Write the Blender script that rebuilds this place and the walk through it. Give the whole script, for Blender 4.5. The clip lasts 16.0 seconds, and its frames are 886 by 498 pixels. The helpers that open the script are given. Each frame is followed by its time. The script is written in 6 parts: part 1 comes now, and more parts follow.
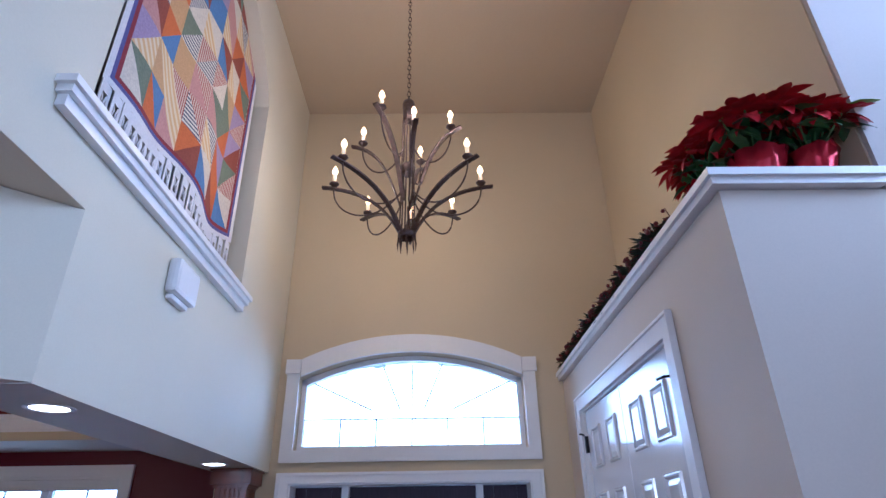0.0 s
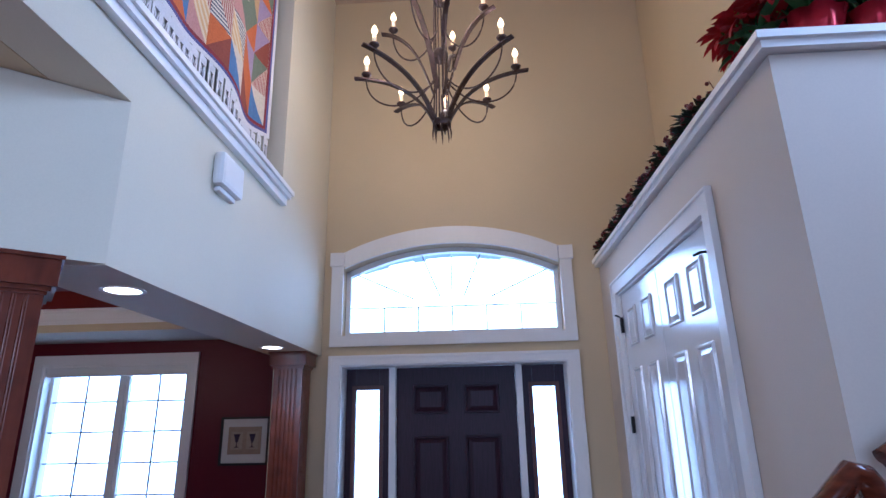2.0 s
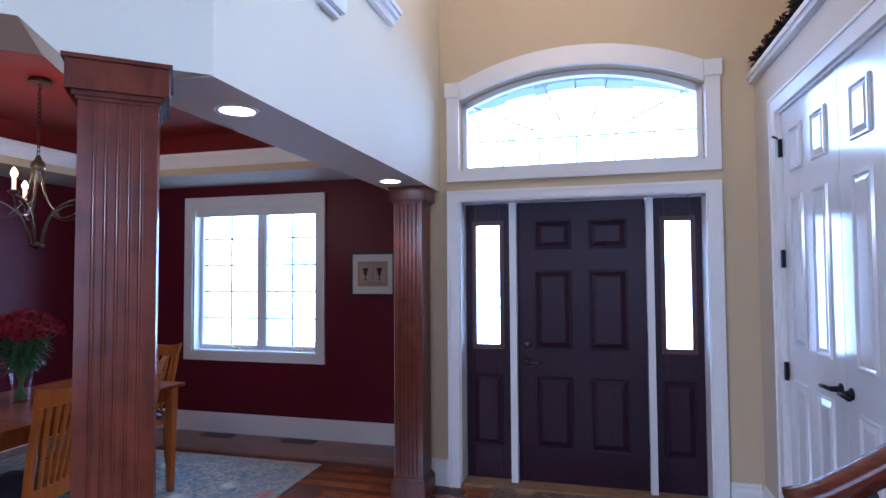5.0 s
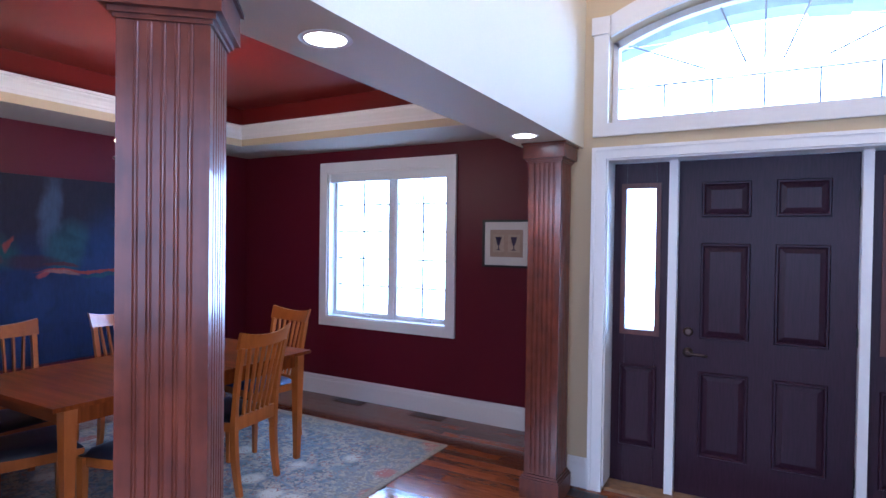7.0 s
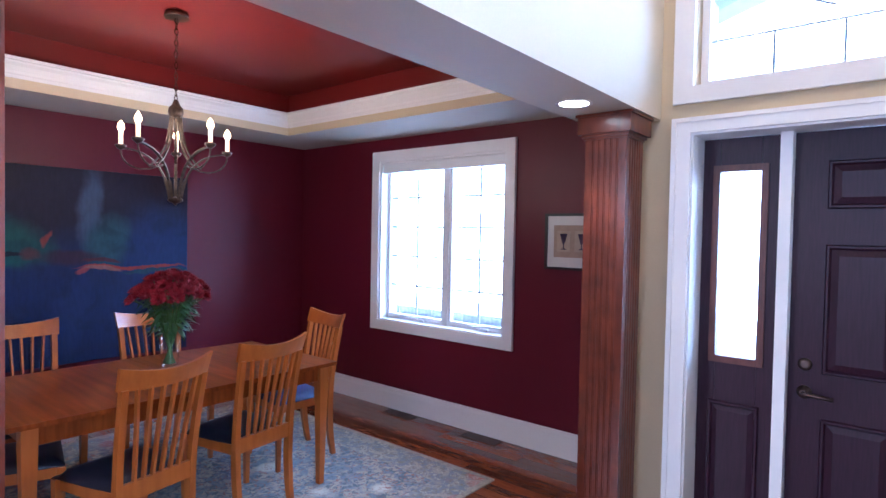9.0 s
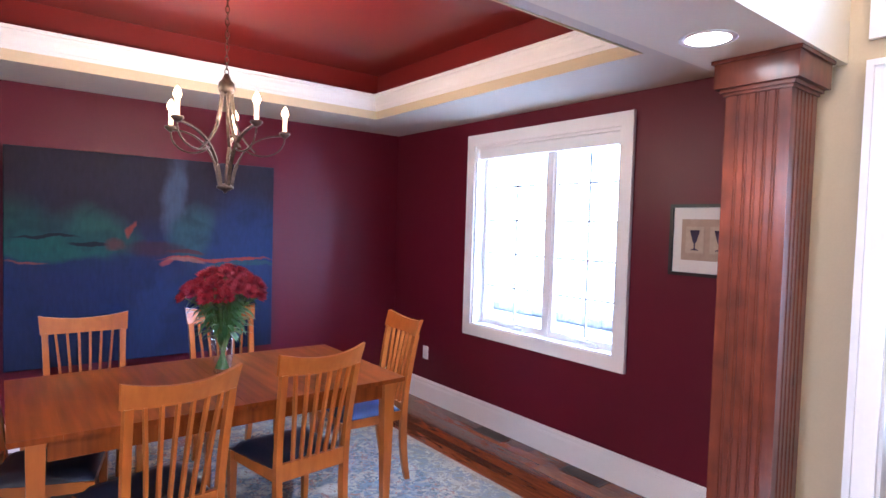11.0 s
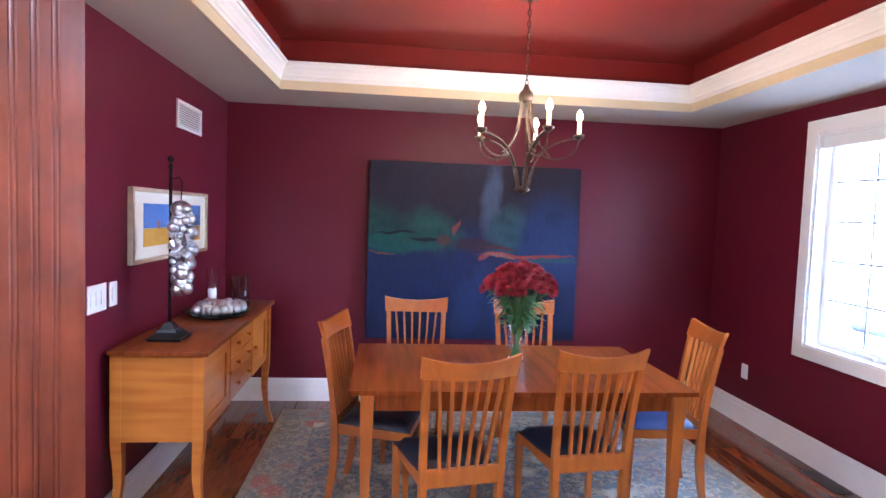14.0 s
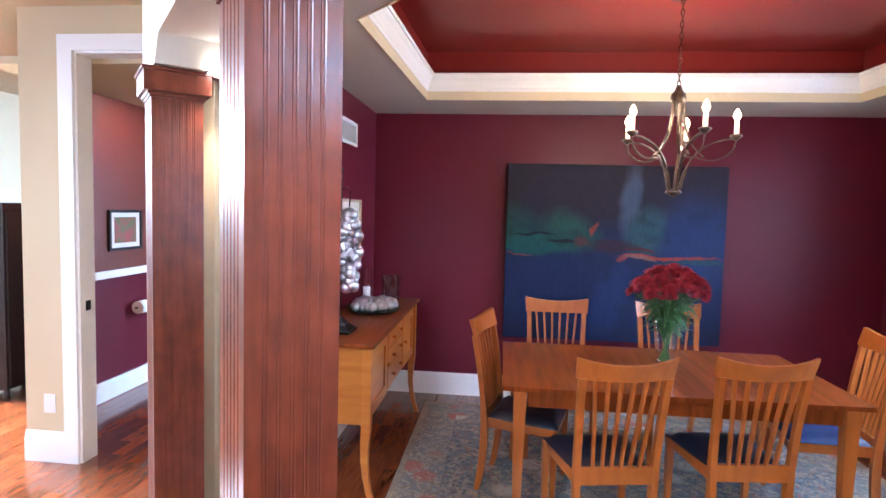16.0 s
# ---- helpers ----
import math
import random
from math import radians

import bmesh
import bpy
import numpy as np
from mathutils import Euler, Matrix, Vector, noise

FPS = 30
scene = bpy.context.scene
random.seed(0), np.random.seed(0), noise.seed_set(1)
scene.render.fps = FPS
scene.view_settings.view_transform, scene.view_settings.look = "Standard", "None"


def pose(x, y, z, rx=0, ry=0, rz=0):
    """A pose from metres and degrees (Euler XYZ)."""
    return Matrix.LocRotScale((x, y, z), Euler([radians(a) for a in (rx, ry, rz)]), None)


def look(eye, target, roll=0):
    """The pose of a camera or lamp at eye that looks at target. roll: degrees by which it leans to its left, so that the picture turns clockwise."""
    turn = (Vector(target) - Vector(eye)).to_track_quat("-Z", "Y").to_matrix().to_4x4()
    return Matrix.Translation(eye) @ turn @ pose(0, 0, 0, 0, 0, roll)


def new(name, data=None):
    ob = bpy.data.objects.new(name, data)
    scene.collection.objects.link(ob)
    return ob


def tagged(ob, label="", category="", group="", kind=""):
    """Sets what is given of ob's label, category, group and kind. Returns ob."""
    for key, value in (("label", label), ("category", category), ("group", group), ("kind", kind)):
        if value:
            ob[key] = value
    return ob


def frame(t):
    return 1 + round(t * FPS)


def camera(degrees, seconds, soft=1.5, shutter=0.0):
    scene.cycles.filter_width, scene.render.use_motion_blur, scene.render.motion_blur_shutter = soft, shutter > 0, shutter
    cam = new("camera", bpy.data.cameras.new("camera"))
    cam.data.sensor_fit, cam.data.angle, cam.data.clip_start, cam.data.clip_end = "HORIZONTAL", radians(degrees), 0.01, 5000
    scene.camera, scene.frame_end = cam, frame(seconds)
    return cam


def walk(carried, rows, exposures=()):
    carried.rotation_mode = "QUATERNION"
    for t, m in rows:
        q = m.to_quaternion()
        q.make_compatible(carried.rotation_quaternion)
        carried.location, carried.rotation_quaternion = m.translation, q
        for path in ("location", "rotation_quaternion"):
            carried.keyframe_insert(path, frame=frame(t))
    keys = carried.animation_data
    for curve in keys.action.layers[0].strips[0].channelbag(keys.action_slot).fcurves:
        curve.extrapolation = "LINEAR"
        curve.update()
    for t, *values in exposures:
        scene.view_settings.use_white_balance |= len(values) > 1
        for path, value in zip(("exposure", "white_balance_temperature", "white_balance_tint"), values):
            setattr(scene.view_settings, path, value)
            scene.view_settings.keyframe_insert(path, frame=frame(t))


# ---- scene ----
cam = camera(75.8, 16.0)
PATH = [
    (0, (0.099, 0.013, 1.72), (0.13, 1.798, 2.621), -1.0),
    (0.5, (0.085, 0.015, 1.697), (0.091, 1.838, 2.52), -1.2),
    (1, (0.069, 0.009, 1.674), (0.053, 1.862, 2.426), -1.3),
    (1.5, (0.077, 0.004, 1.659), (0.026, 1.889, 2.328), -1.3),
    (2, (0.085, -0.001, 1.636), (-0.014, 1.91, 2.22), -1.2),
    (2.5, (0.052, 0.006, 1.615), (-0.077, 1.937, 2.12), -1.2),
    (3, (0.031, 0.015, 1.592), (-0.155, 1.962, 2.009), -1.1),
    (5.5, (0.034, 0.295, 1.535), (-0.609, 2.189, 1.564), -0.0),
    (6, (0.008, 0.402, 1.529), (-0.779, 2.241, 1.525), 0.4),
    (6.5, (-0.038, 0.542, 1.527), (-0.935, 2.33, 1.508), 0.6),
    (7, (-0.07, 0.688, 1.537), (-1.049, 2.432, 1.509), 0.8),
    (7.5, (-0.073, 0.85, 1.523), (-1.126, 2.55, 1.503), 1.1),
    (8, (-0.062, 1.053, 1.548), (-1.201, 2.697, 1.514), 1.0),
    (10.5, (-0.293, 1.897, 1.56), (-1.769, 3.244, 1.492), 1.7),
    (11, (-0.372, 2.037, 1.56), (-1.948, 3.266, 1.479), 1.7),
    (11.5, (-0.391, 2.118, 1.561), (-2.078, 3.189, 1.48), 1.8),
    (12, (-0.385, 2.167, 1.561), (-2.175, 3.054, 1.472), 1.8),
    (12.5, (-0.352, 2.253, 1.565), (-2.231, 2.931, 1.465), 1.9),
    (13, (-0.296, 2.281, 1.546), (-2.234, 2.766, 1.446), 2.0),
    (13.5, (-0.267, 2.266, 1.565), (-2.237, 2.588, 1.45), 2.1),
    (14, (-0.265, 2.205, 1.568), (-2.252, 2.402, 1.449), 2.1),
    (14.5, (-0.243, 2.149, 1.566), (-2.236, 2.256, 1.447), 1.9),
    (15, (-0.206, 2.121, 1.579), (-2.201, 2.141, 1.45), 1.9),
    (15.5, (-0.165, 2.069, 1.593), (-2.159, 2.009, 1.453), 1.8),
    (16, (-0.135, 2.031, 1.593), (-2.12, 1.822, 1.456), 1.5),
]
walk(cam, [(t, look(eye, target, roll)) for t, eye, target, roll in PATH],
     exposures=[(0.0, -0.62, 4400, 17), (3.0, -0.62, 4400, 17), (5.5, 0.02, 4450, 17), (8.0, 0.66, 4450, 18), (10.5, 1.26, 4950, 19), (11.5, 1.66, 5050, 19), (12.5, 1.64, 5100, 19), (14.5, 1.58, 4950, 14), (16.0, 1.52, 5050, 12)])

# ---- world, sun, large lights ----
world = bpy.data.worlds.new("world")
scene.world = world
world.use_nodes = True
wn = world.node_tree
sky = wn.nodes.new("ShaderNodeTexSky")
sky.sky_type = "NISHITA"
sky.sun_disc = False
sky.sun_elevation, sky.sun_rotation = radians(35), radians(20)
bg = wn.nodes["Background"]
wn.links.new(sky.outputs[0], bg.inputs[0])
bg.inputs[1].default_value = 0.12

sun = new("sun", bpy.data.lights.new("sun", "SUN"))
sun.data.energy, sun.data.angle, sun.data.color = 0.8, radians(15), (1.0, 0.96, 0.9)
sun.matrix_world = look((4, 14, 12), (0, 0, 0))


def area(name, eye, target, w, h, power, color, spread=180):
    ob = new(name, bpy.data.lights.new(name, "AREA"))
    ob.data.shape, ob.data.size, ob.data.size_y = "RECTANGLE", w, h
    ob.data.energy, ob.data.color, ob.data.spread = power, color, math.radians(spread)
    ob.matrix_world = look(eye, target)
    return ob


def bulb_light(x, y, z, power, color=(1.0, 0.72, 0.42), radius=0.02):
    ob = new("bulb_light", bpy.data.lights.new("bulb_light", "POINT"))
    ob.data.energy, ob.data.color, ob.data.shadow_soft_size = power, color, radius
    ob.location = (x, y, z)
    return ob


FOYER_BULB = 6.6
DAY = (0.74, 0.87, 1.0)
# daylight of the great room's unseen windows behind the walk
area("great_room_window_light", (0.4, -3.15, 1.75), (0.2, 0, 1.5), 2.8, 2.2, 78, (0.83, 0.90, 1.0))
# added fill lamp that brightens the pale left wall; no window stands here
area("stair_fill_light", (3.1, 0.75, 3.8), (-1.0, 2.2, 2.4), 1.4, 2.0, 64, (0.86, 0.92, 1.0), 90)
# added fill lamp aimed at the hall floor, away from the kitchen's window
area("hall_floor_fill_light", (-3.7, -3.1, 2.1), (-3.05, -0.9, 0.0), 1.6, 1.0, 165, (0.98, 0.96, 0.92), 110)

# ---- materials ----


def material(name, color, rough=0.5, metal=0.0, grain=0.0, scale=30.0, bump=0.0, stretch=(1, 1, 1), color2=None, blotch=0.0,
             blotch_scale=2.0, coat=0.0, spec=0.5, per_object=0.0, emission=None, power=0.0, transmission=0.0, ior=1.45, coat_rough=0.15):
    m = bpy.data.materials.new(name)
    m.use_nodes = True
    t = m.node_tree
    b = t.nodes["Principled BSDF"]
    b.inputs["Base Color"].default_value = (*color, 1)
    b.inputs["Roughness"].default_value = rough
    b.inputs["Metallic"].default_value = metal
    b.inputs["Specular IOR Level"].default_value = spec
    b.inputs["Coat Weight"].default_value = coat
    b.inputs["Coat Roughness"].default_value = coat_rough
    b.inputs["Transmission Weight"].default_value = transmission
    b.inputs["IOR"].default_value = ior
    if emission:
        b.inputs["Emission Color"].default_value = (*emission, 1)
        b.inputs["Emission Strength"].default_value = power
    co = t.nodes.new("ShaderNodeTexCoord")
    src = co.outputs["Object"]
    mp = t.nodes.new("ShaderNodeMapping")
    mp.inputs["Scale"].default_value = stretch
    t.links.new(src, mp.inputs[0])
    last = None
    if grain or color2 or bump:
        n = t.nodes.new("ShaderNodeTexNoise")
        n.inputs["Scale"].default_value, n.inputs["Detail"].default_value = scale, 6
        t.links.new(mp.outputs[0], n.inputs["Vector"])
        c2 = color2 if color2 else tuple(c * (1 - grain) for c in color)
        mix = t.nodes.new("ShaderNodeMix")
        mix.data_type = "RGBA"
        mix.inputs[6].default_value, mix.inputs[7].default_value = (*color, 1), (*c2, 1)
        ramp = t.nodes.new("ShaderNodeMapRange")
        ramp.inputs[1].default_value, ramp.inputs[2].default_value = 0.35, 0.68
        t.links.new(n.outputs[0], ramp.inputs[0])
        t.links.new(ramp.outputs[0], mix.inputs[0])
        last = mix.outputs[2]
        if bump:
            bp = t.nodes.new("ShaderNodeBump")
            bp.inputs["Strength"].default_value, bp.inputs["Distance"].default_value = bump, 0.004
            t.links.new(n.outputs[0], bp.inputs["Height"])
            t.links.new(bp.outputs[0], b.inputs["Normal"])
    if blotch or per_object:
        hsv = t.nodes.new("ShaderNodeHueSaturation")
        if last:
            t.links.new(last, hsv.inputs["Color"])
        else:
            hsv.inputs["Color"].default_value = (*color, 1)
        val = None
        if blotch:
            n2 = t.nodes.new("ShaderNodeTexNoise")
            n2.inputs["Scale"].default_value, n2.inputs["Detail"].default_value = blotch_scale, 3
            t.links.new(src, n2.inputs["Vector"])
            r2 = t.nodes.new("ShaderNodeMapRange")
            r2.inputs[1].default_value, r2.inputs[2].default_value = 0.3, 0.7
            r2.inputs[3].default_value, r2.inputs[4].default_value = 1 - blotch, 1 + blotch
            t.links.new(n2.outputs[0], r2.inputs[0])
            val = r2.outputs[0]
        if per_object:
            oi = t.nodes.new("ShaderNodeObjectInfo")
            r3 = t.nodes.new("ShaderNodeMapRange")
            r3.inputs[3].default_value, r3.inputs[4].default_value = 1 - per_object, 1 + per_object
            t.links.new(oi.outputs["Random"], r3.inputs[0])
            if val:
                mul = t.nodes.new("ShaderNodeMath")
                mul.operation = "MULTIPLY"
                t.links.new(val, mul.inputs[0])
                t.links.new(r3.outputs[0], mul.inputs[1])
                val = mul.outputs[0]
            else:
                val = r3.outputs[0]
        t.links.new(val, hsv.inputs["Value"])
        last = hsv.outputs[0]
    if last:
        t.links.new(last, b.inputs["Base Color"])
    return m


def glow(name, color, power):
    m = bpy.data.materials.new(name)
    m.use_nodes = True
    t = m.node_tree
    t.nodes.remove(t.nodes["Principled BSDF"])
    e = t.nodes.new("ShaderNodeEmission")
    e.inputs[0].default_value, e.inputs[1].default_value = (*color, 1), power
    t.links.new(e.outputs[0], t.nodes["Material Output"].inputs[0])
    return m


def thin_glass(name, tint):
    """Thin clear glass: see-through, with a gloss that grows towards the rim."""
    m = bpy.data.materials.new(name)
    m.use_nodes = True
    t = m.node_tree
    t.nodes.remove(t.nodes["Principled BSDF"])
    clear = t.nodes.new("ShaderNodeBsdfTransparent")
    clear.inputs[0].default_value = (*tint, 1)
    gloss = t.nodes.new("ShaderNodeBsdfGlossy")
    gloss.inputs["Roughness"].default_value = 0.02
    face = t.nodes.new("ShaderNodeLayerWeight")
    face.inputs[0].default_value = 0.25
    rim = t.nodes.new("ShaderNodeMapRange")
    rim.inputs[3].default_value, rim.inputs[4].default_value = 0.05, 0.6
    t.links.new(face.outputs["Facing"], rim.inputs[0])
    mix = t.nodes.new("ShaderNodeMixShader")
    t.links.new(rim.outputs[0], mix.inputs[0])
    t.links.new(clear.outputs[0], mix.inputs[1])
    t.links.new(gloss.outputs[0], mix.inputs[2])
    t.links.new(mix.outputs[0], t.nodes["Material Output"].inputs[0])
    return m


WALL = material("beige_wall_paint", (0.585, 0.48, 0.305), 0.75, grain=0.03, scale=160, bump=0.10, blotch=0.03, blotch_scale=1.2)
PALE = material("pale_wall_paint", (0.66, 0.61, 0.47), 0.7, grain=0.03, scale=160, bump=0.08, blotch=0.02, blotch_scale=1.2)
WINE = material("wine_red_wall_paint", (0.106, 0.0082, 0.019), 0.41, spec=0.29, grain=0.06, scale=140, bump=0.10, blotch=0.05, blotch_scale=1.5)
BROWNRED = material("red_brown_wall_paint", (0.13, 0.029, 0.014), 0.45, grain=0.06, scale=140, bump=0.10, blotch=0.05, blotch_scale=1.5)
RED_CEILING = material("red_tray_ceiling_paint", (0.155, 0.0128, 0.0095), 0.36, grain=0.05, scale=140, bump=0.06, blotch=0.04)
GREIGE = material("greige_ceiling_paint", (0.52, 0.47, 0.39), 0.8, grain=0.03, scale=140, bump=0.10)
CEIL = material("tan_ceiling_paint", (0.50, 0.40, 0.27), 0.85, grain=0.04, scale=120, bump=0.15)
TRIM = material("white_trim_paint", (0.80, 0.79, 0.77), 0.35, grain=0.02, scale=50, blotch=0.02)
DOORWHITE = material("white_door_paint", (0.74, 0.75, 0.77), 0.14, grain=0.02, scale=60, spec=0.8, coat=0.6)
ESPRESSO = material("dark_brown_door_stain", (0.033, 0.011, 0.023), 0.38, color2=(0.020, 0.007, 0.014), scale=14, stretch=(8, 8, 0.7), bump=0.08, spec=0.3)
SASHWOOD = material("reddish_sidelight_frame_wood", (0.11, 0.035, 0.025), 0.45, grain=0.3, scale=14, stretch=(8, 8, 0.7))
CHERRY = material("cherry_column_wood", (0.126, 0.027, 0.010), 0.42, color2=(0.086, 0.017, 0.0065), scale=6, stretch=(6, 6, 0.6), blotch=0.24, blotch_scale=11, coat=0.5, spec=0.2, coat_rough=0.2)
CHAIRWOOD = material("honey_cherry_wood", (0.36, 0.100, 0.013), 0.32, color2=(0.30, 0.078, 0.010), scale=5, stretch=(6, 6, 0.8), blotch=0.12, blotch_scale=4, coat=0.4, coat_rough=0.10)
TABLEWOOD = material("cherry_table_wood", (0.19, 0.042, 0.005), 0.36, color2=(0.105, 0.020, 0.003), scale=2.5, stretch=(0.8, 12, 1), blotch=0.10, blotch_scale=4, coat=0.28, spec=0.15, per_object=0.20, coat_rough=0.05)
SIDEWOOD = material("sideboard_cherry_wood", (0.42, 0.145, 0.019), 0.34, color2=(0.33, 0.098, 0.012), scale=3.2, stretch=(0.7, 0.7, 9), blotch=0.12, blotch_scale=3, coat=0.08, spec=0.3, per_object=0.10)
PLANK = material("brazilian_cherry_floor", (0.23, 0.066, 0.019), 0.15, color2=(0.135, 0.035, 0.012), scale=9, stretch=(0.8, 9, 1), blotch=0.12, blotch_scale=3, per_object=0.32, coat=0.36, coat_rough=0.08)
SUBFLOOR = material("dark_floor_joint", (0.035, 0.014, 0.008), 0.7, grain=0.3)
BLACK = material("black_iron", (0.018, 0.017, 0.018), 0.45, metal=0.6, grain=0.3, scale=90)
BRONZE = material("aged_bronze", (0.12, 0.085, 0.075), 0.42, metal=0.85, grain=0.4, scale=70)
PEWTER = material("rubbed_bronze", (0.13, 0.095, 0.07), 0.34, metal=0.9, grain=0.45, scale=60)
# sleeve emission stands in for bulb light shining through the ivory
CANDLE = material("glowing_candle_sleeve", (0.80, 0.66, 0.42), 0.5, emission=(1.0, 0.62, 0.28), power=1.3)
BULB = glow("lit_bulb_glass", (1.0, 0.58, 0.24), 9.0)
CANLIGHT = glow("recessed_lamp_glow", (1.0, 0.86, 0.66), 16.0)
NAVY = material("black_leather_seat", (0.014, 0.014, 0.022), 0.38, grain=0.25, scale=120, bump=0.15)
BLUESEAT = material("blue_seat_fabric", (0.018, 0.032, 0.115), 0.55, grain=0.2, scale=150, bump=0.2)
GLASS = thin_glass("clear_glass", (0.96, 0.98, 0.97))
PANE = material("window_pane_glass", (1, 1, 1), 0.0, transmission=1.0, ior=1.02)
SILVER = material("silver_ornament", (0.64, 0.64, 0.66), 0.28, metal=1.0, grain=0.15, scale=40)
WAX = material("white_candle_wax", (0.75, 0.74, 0.72), 0.6, grain=0.15, scale=60, bump=0.5)
PETAL = material("red_chrysanthemum", (0.34, 0.008, 0.018), 0.5, grain=0.5, scale=30, blotch=0.25, blotch_scale=25)
STEM = material("green_stem", (0.10, 0.20, 0.05), 0.5, grain=0.4, scale=40)
LEAF = material("dark_green_leaf", (0.045, 0.115, 0.030), 0.45, grain=0.4, scale=40, blotch=0.3, blotch_scale=20)
BRACT = material("poinsettia_red", (0.46, 0.008, 0.016), 0.5, grain=0.3, scale=30, blotch=0.25, blotch_scale=18)
BRIGHTLEAF = material("fresh_green_leaf", (0.22, 0.42, 0.035), 0.45, grain=0.3, scale=40)
FOIL = material("red_foil_wrap", (0.52, 0.018, 0.035), 0.22, metal=0.45, grain=0.3, scale=25, bump=0.6)
GARLAND = material("garland_leaves", (0.030, 0.045, 0.022), 0.7, grain=0.5, scale=60)
BERRY = material("burgundy_berries", (0.14, 0.014, 0.018), 0.5, grain=0.4, scale=60)
PLASTIC = material("white_plastic", (0.76, 0.76, 0.75), 0.4, grain=0.02, scale=50)
MATBOARD = material("cream_mat_board", (0.72, 0.68, 0.60), 0.8, grain=0.04, scale=120)
BLACKFRAME = material("black_picture_frame", (0.015, 0.013, 0.013), 0.35, grain=0.3)
PALEFRAME = material("pale_wood_frame", (0.52, 0.40, 0.27), 0.45, grain=0.2, scale=20)
SNOW = material("pale_ground", (0.62, 0.63, 0.62), 0.9, grain=0.2, scale=2, bump=0.3)
STONE = material("tan_landscape_stone", (0.80, 0.78, 0.74), 0.85, grain=0.3, scale=12, bump=0.5, per_object=0.25)
FASCIA = material("painted_porch_beam", (0.42, 0.50, 0.62), 0.7, grain=0.08, scale=10)
SKYGLOW = glow("overcast_sky_glow", (0.70, 0.85, 1.0), 11.0)
PAPER = material("toilet_paper", (0.78, 0.77, 0.74), 0.9, grain=0.04, scale=90)

# ---- mesh helpers ----


def cube(bm, x0, x1, y0, y1, z0, z1, bevel=0.0):
    v = [bm.verts.new(p) for p in ((x0, y0, z0), (x1, y0, z0), (x1, y1, z0), (x0, y1, z0), (x0, y0, z1), (x1, y0, z1), (x1, y1, z1), (x0, y1, z1))]
    f = [bm.faces.new([v[i] for i in q]) for q in ((3, 2, 1, 0), (4, 5, 6, 7), (0, 1, 5, 4), (1, 2, 6, 5), (2, 3, 7, 6), (3, 0, 4, 7))]
    if bevel:
        edges = list({e for q in f for e in q.edges})
        bmesh.ops.bevel(bm, geom=edges, offset=bevel, segments=2, affect="EDGES", profile=0.6)
    return bm


def prism(bm, points, z0, z1):
    """A column of any outline, given counter-clockwise."""
    a = [bm.verts.new((x, y, z0)) for x, y in points]
    b = [bm.verts.new((x, y, z1)) for x, y in points]
    n = len(points)
    bm.faces.new(a[::-1])
    bm.faces.new(b)
    for i in range(n):
        bm.faces.new((a[i], a[(i + 1) % n], b[(i + 1) % n], b[i]))
    return bm


def lathe(bm, profile, x=0.0, y=0.0, segs=24, cap=True):
    """profile: (radius, z) from bottom to top."""
    rings = []
    for r, z in profile:
        rings.append([bm.verts.new((x + r * math.cos(2 * math.pi * i / segs), y + r * math.sin(2 * math.pi * i / segs), z)) for i in range(segs)])
    for a, b in zip(rings, rings[1:]):
        for i in range(segs):
            f = bm.faces.new((a[i], a[(i + 1) % segs], b[(i + 1) % segs], b[i]))
            f.smooth = True
    if cap:
        bm.faces.new(rings[0][::-1])
        bm.faces.new(rings[-1])
    return bm


def tube(bm, points, radius, segs=8, flat=None):
    """A rod along points; radius a number or one for each point. flat: (width, height) of a bar."""
    pts = [Vector(p) for p in points]
    rings = []
    for i, p in enumerate(pts):
        d = (pts[min(i + 1, len(pts) - 1)] - pts[max(i - 1, 0)]).normalized()
        up = Vector((0, 0, 1)) if abs(d.z) < 0.95 else Vector((1, 0, 0))
        s = d.cross(up).normalized()
        u = s.cross(d).normalized()
        r = radius[i] if isinstance(radius, (list, tuple)) else radius
        ring = []
        if flat:
            w, h = flat
            for a, b in ((-w, -h), (w, -h), (w, h), (-w, h)):
                ring.append(bm.verts.new(p + s * a / 2 + u * b / 2))
        else:
            for k in range(segs):
                a = 2 * math.pi * k / segs
                ring.append(bm.verts.new(p + s * math.cos(a) * r + u * math.sin(a) * r))
        rings.append(ring)
    n = len(rings[0])
    for a, b in zip(rings, rings[1:]):
        for k in range(n):
            f = bm.faces.new((a[k], b[k], b[(k + 1) % n], a[(k + 1) % n]))
            f.smooth = not flat
    bm.faces.new(rings[0])
    bm.faces.new(rings[-1][::-1])
    return bm


def bezier(p0, p1, p2, p3, n=14):
    p0, p1, p2, p3 = map(Vector, (p0, p1, p2, p3))
    out = []
    for i in range(n + 1):
        t = i / n
        out.append(p0 * (1 - t) ** 3 + p1 * 3 * t * (1 - t) ** 2 + p2 * 3 * t * t * (1 - t) + p3 * t ** 3)
    return out


def ball(bm, x, y, z, r, u=12, v=8, sx=1, sy=1, sz=1):
    m = Matrix.Translation((x, y, z)) @ Matrix.Diagonal((sx, sy, sz, 1))
    made = bmesh.ops.create_uvsphere(bm, u_segments=u, v_segments=v, radius=r, matrix=m)
    for f in {f for w in made["verts"] for f in w.link_faces}:
        f.smooth = True
    return bm


def B():
    return bmesh.new()


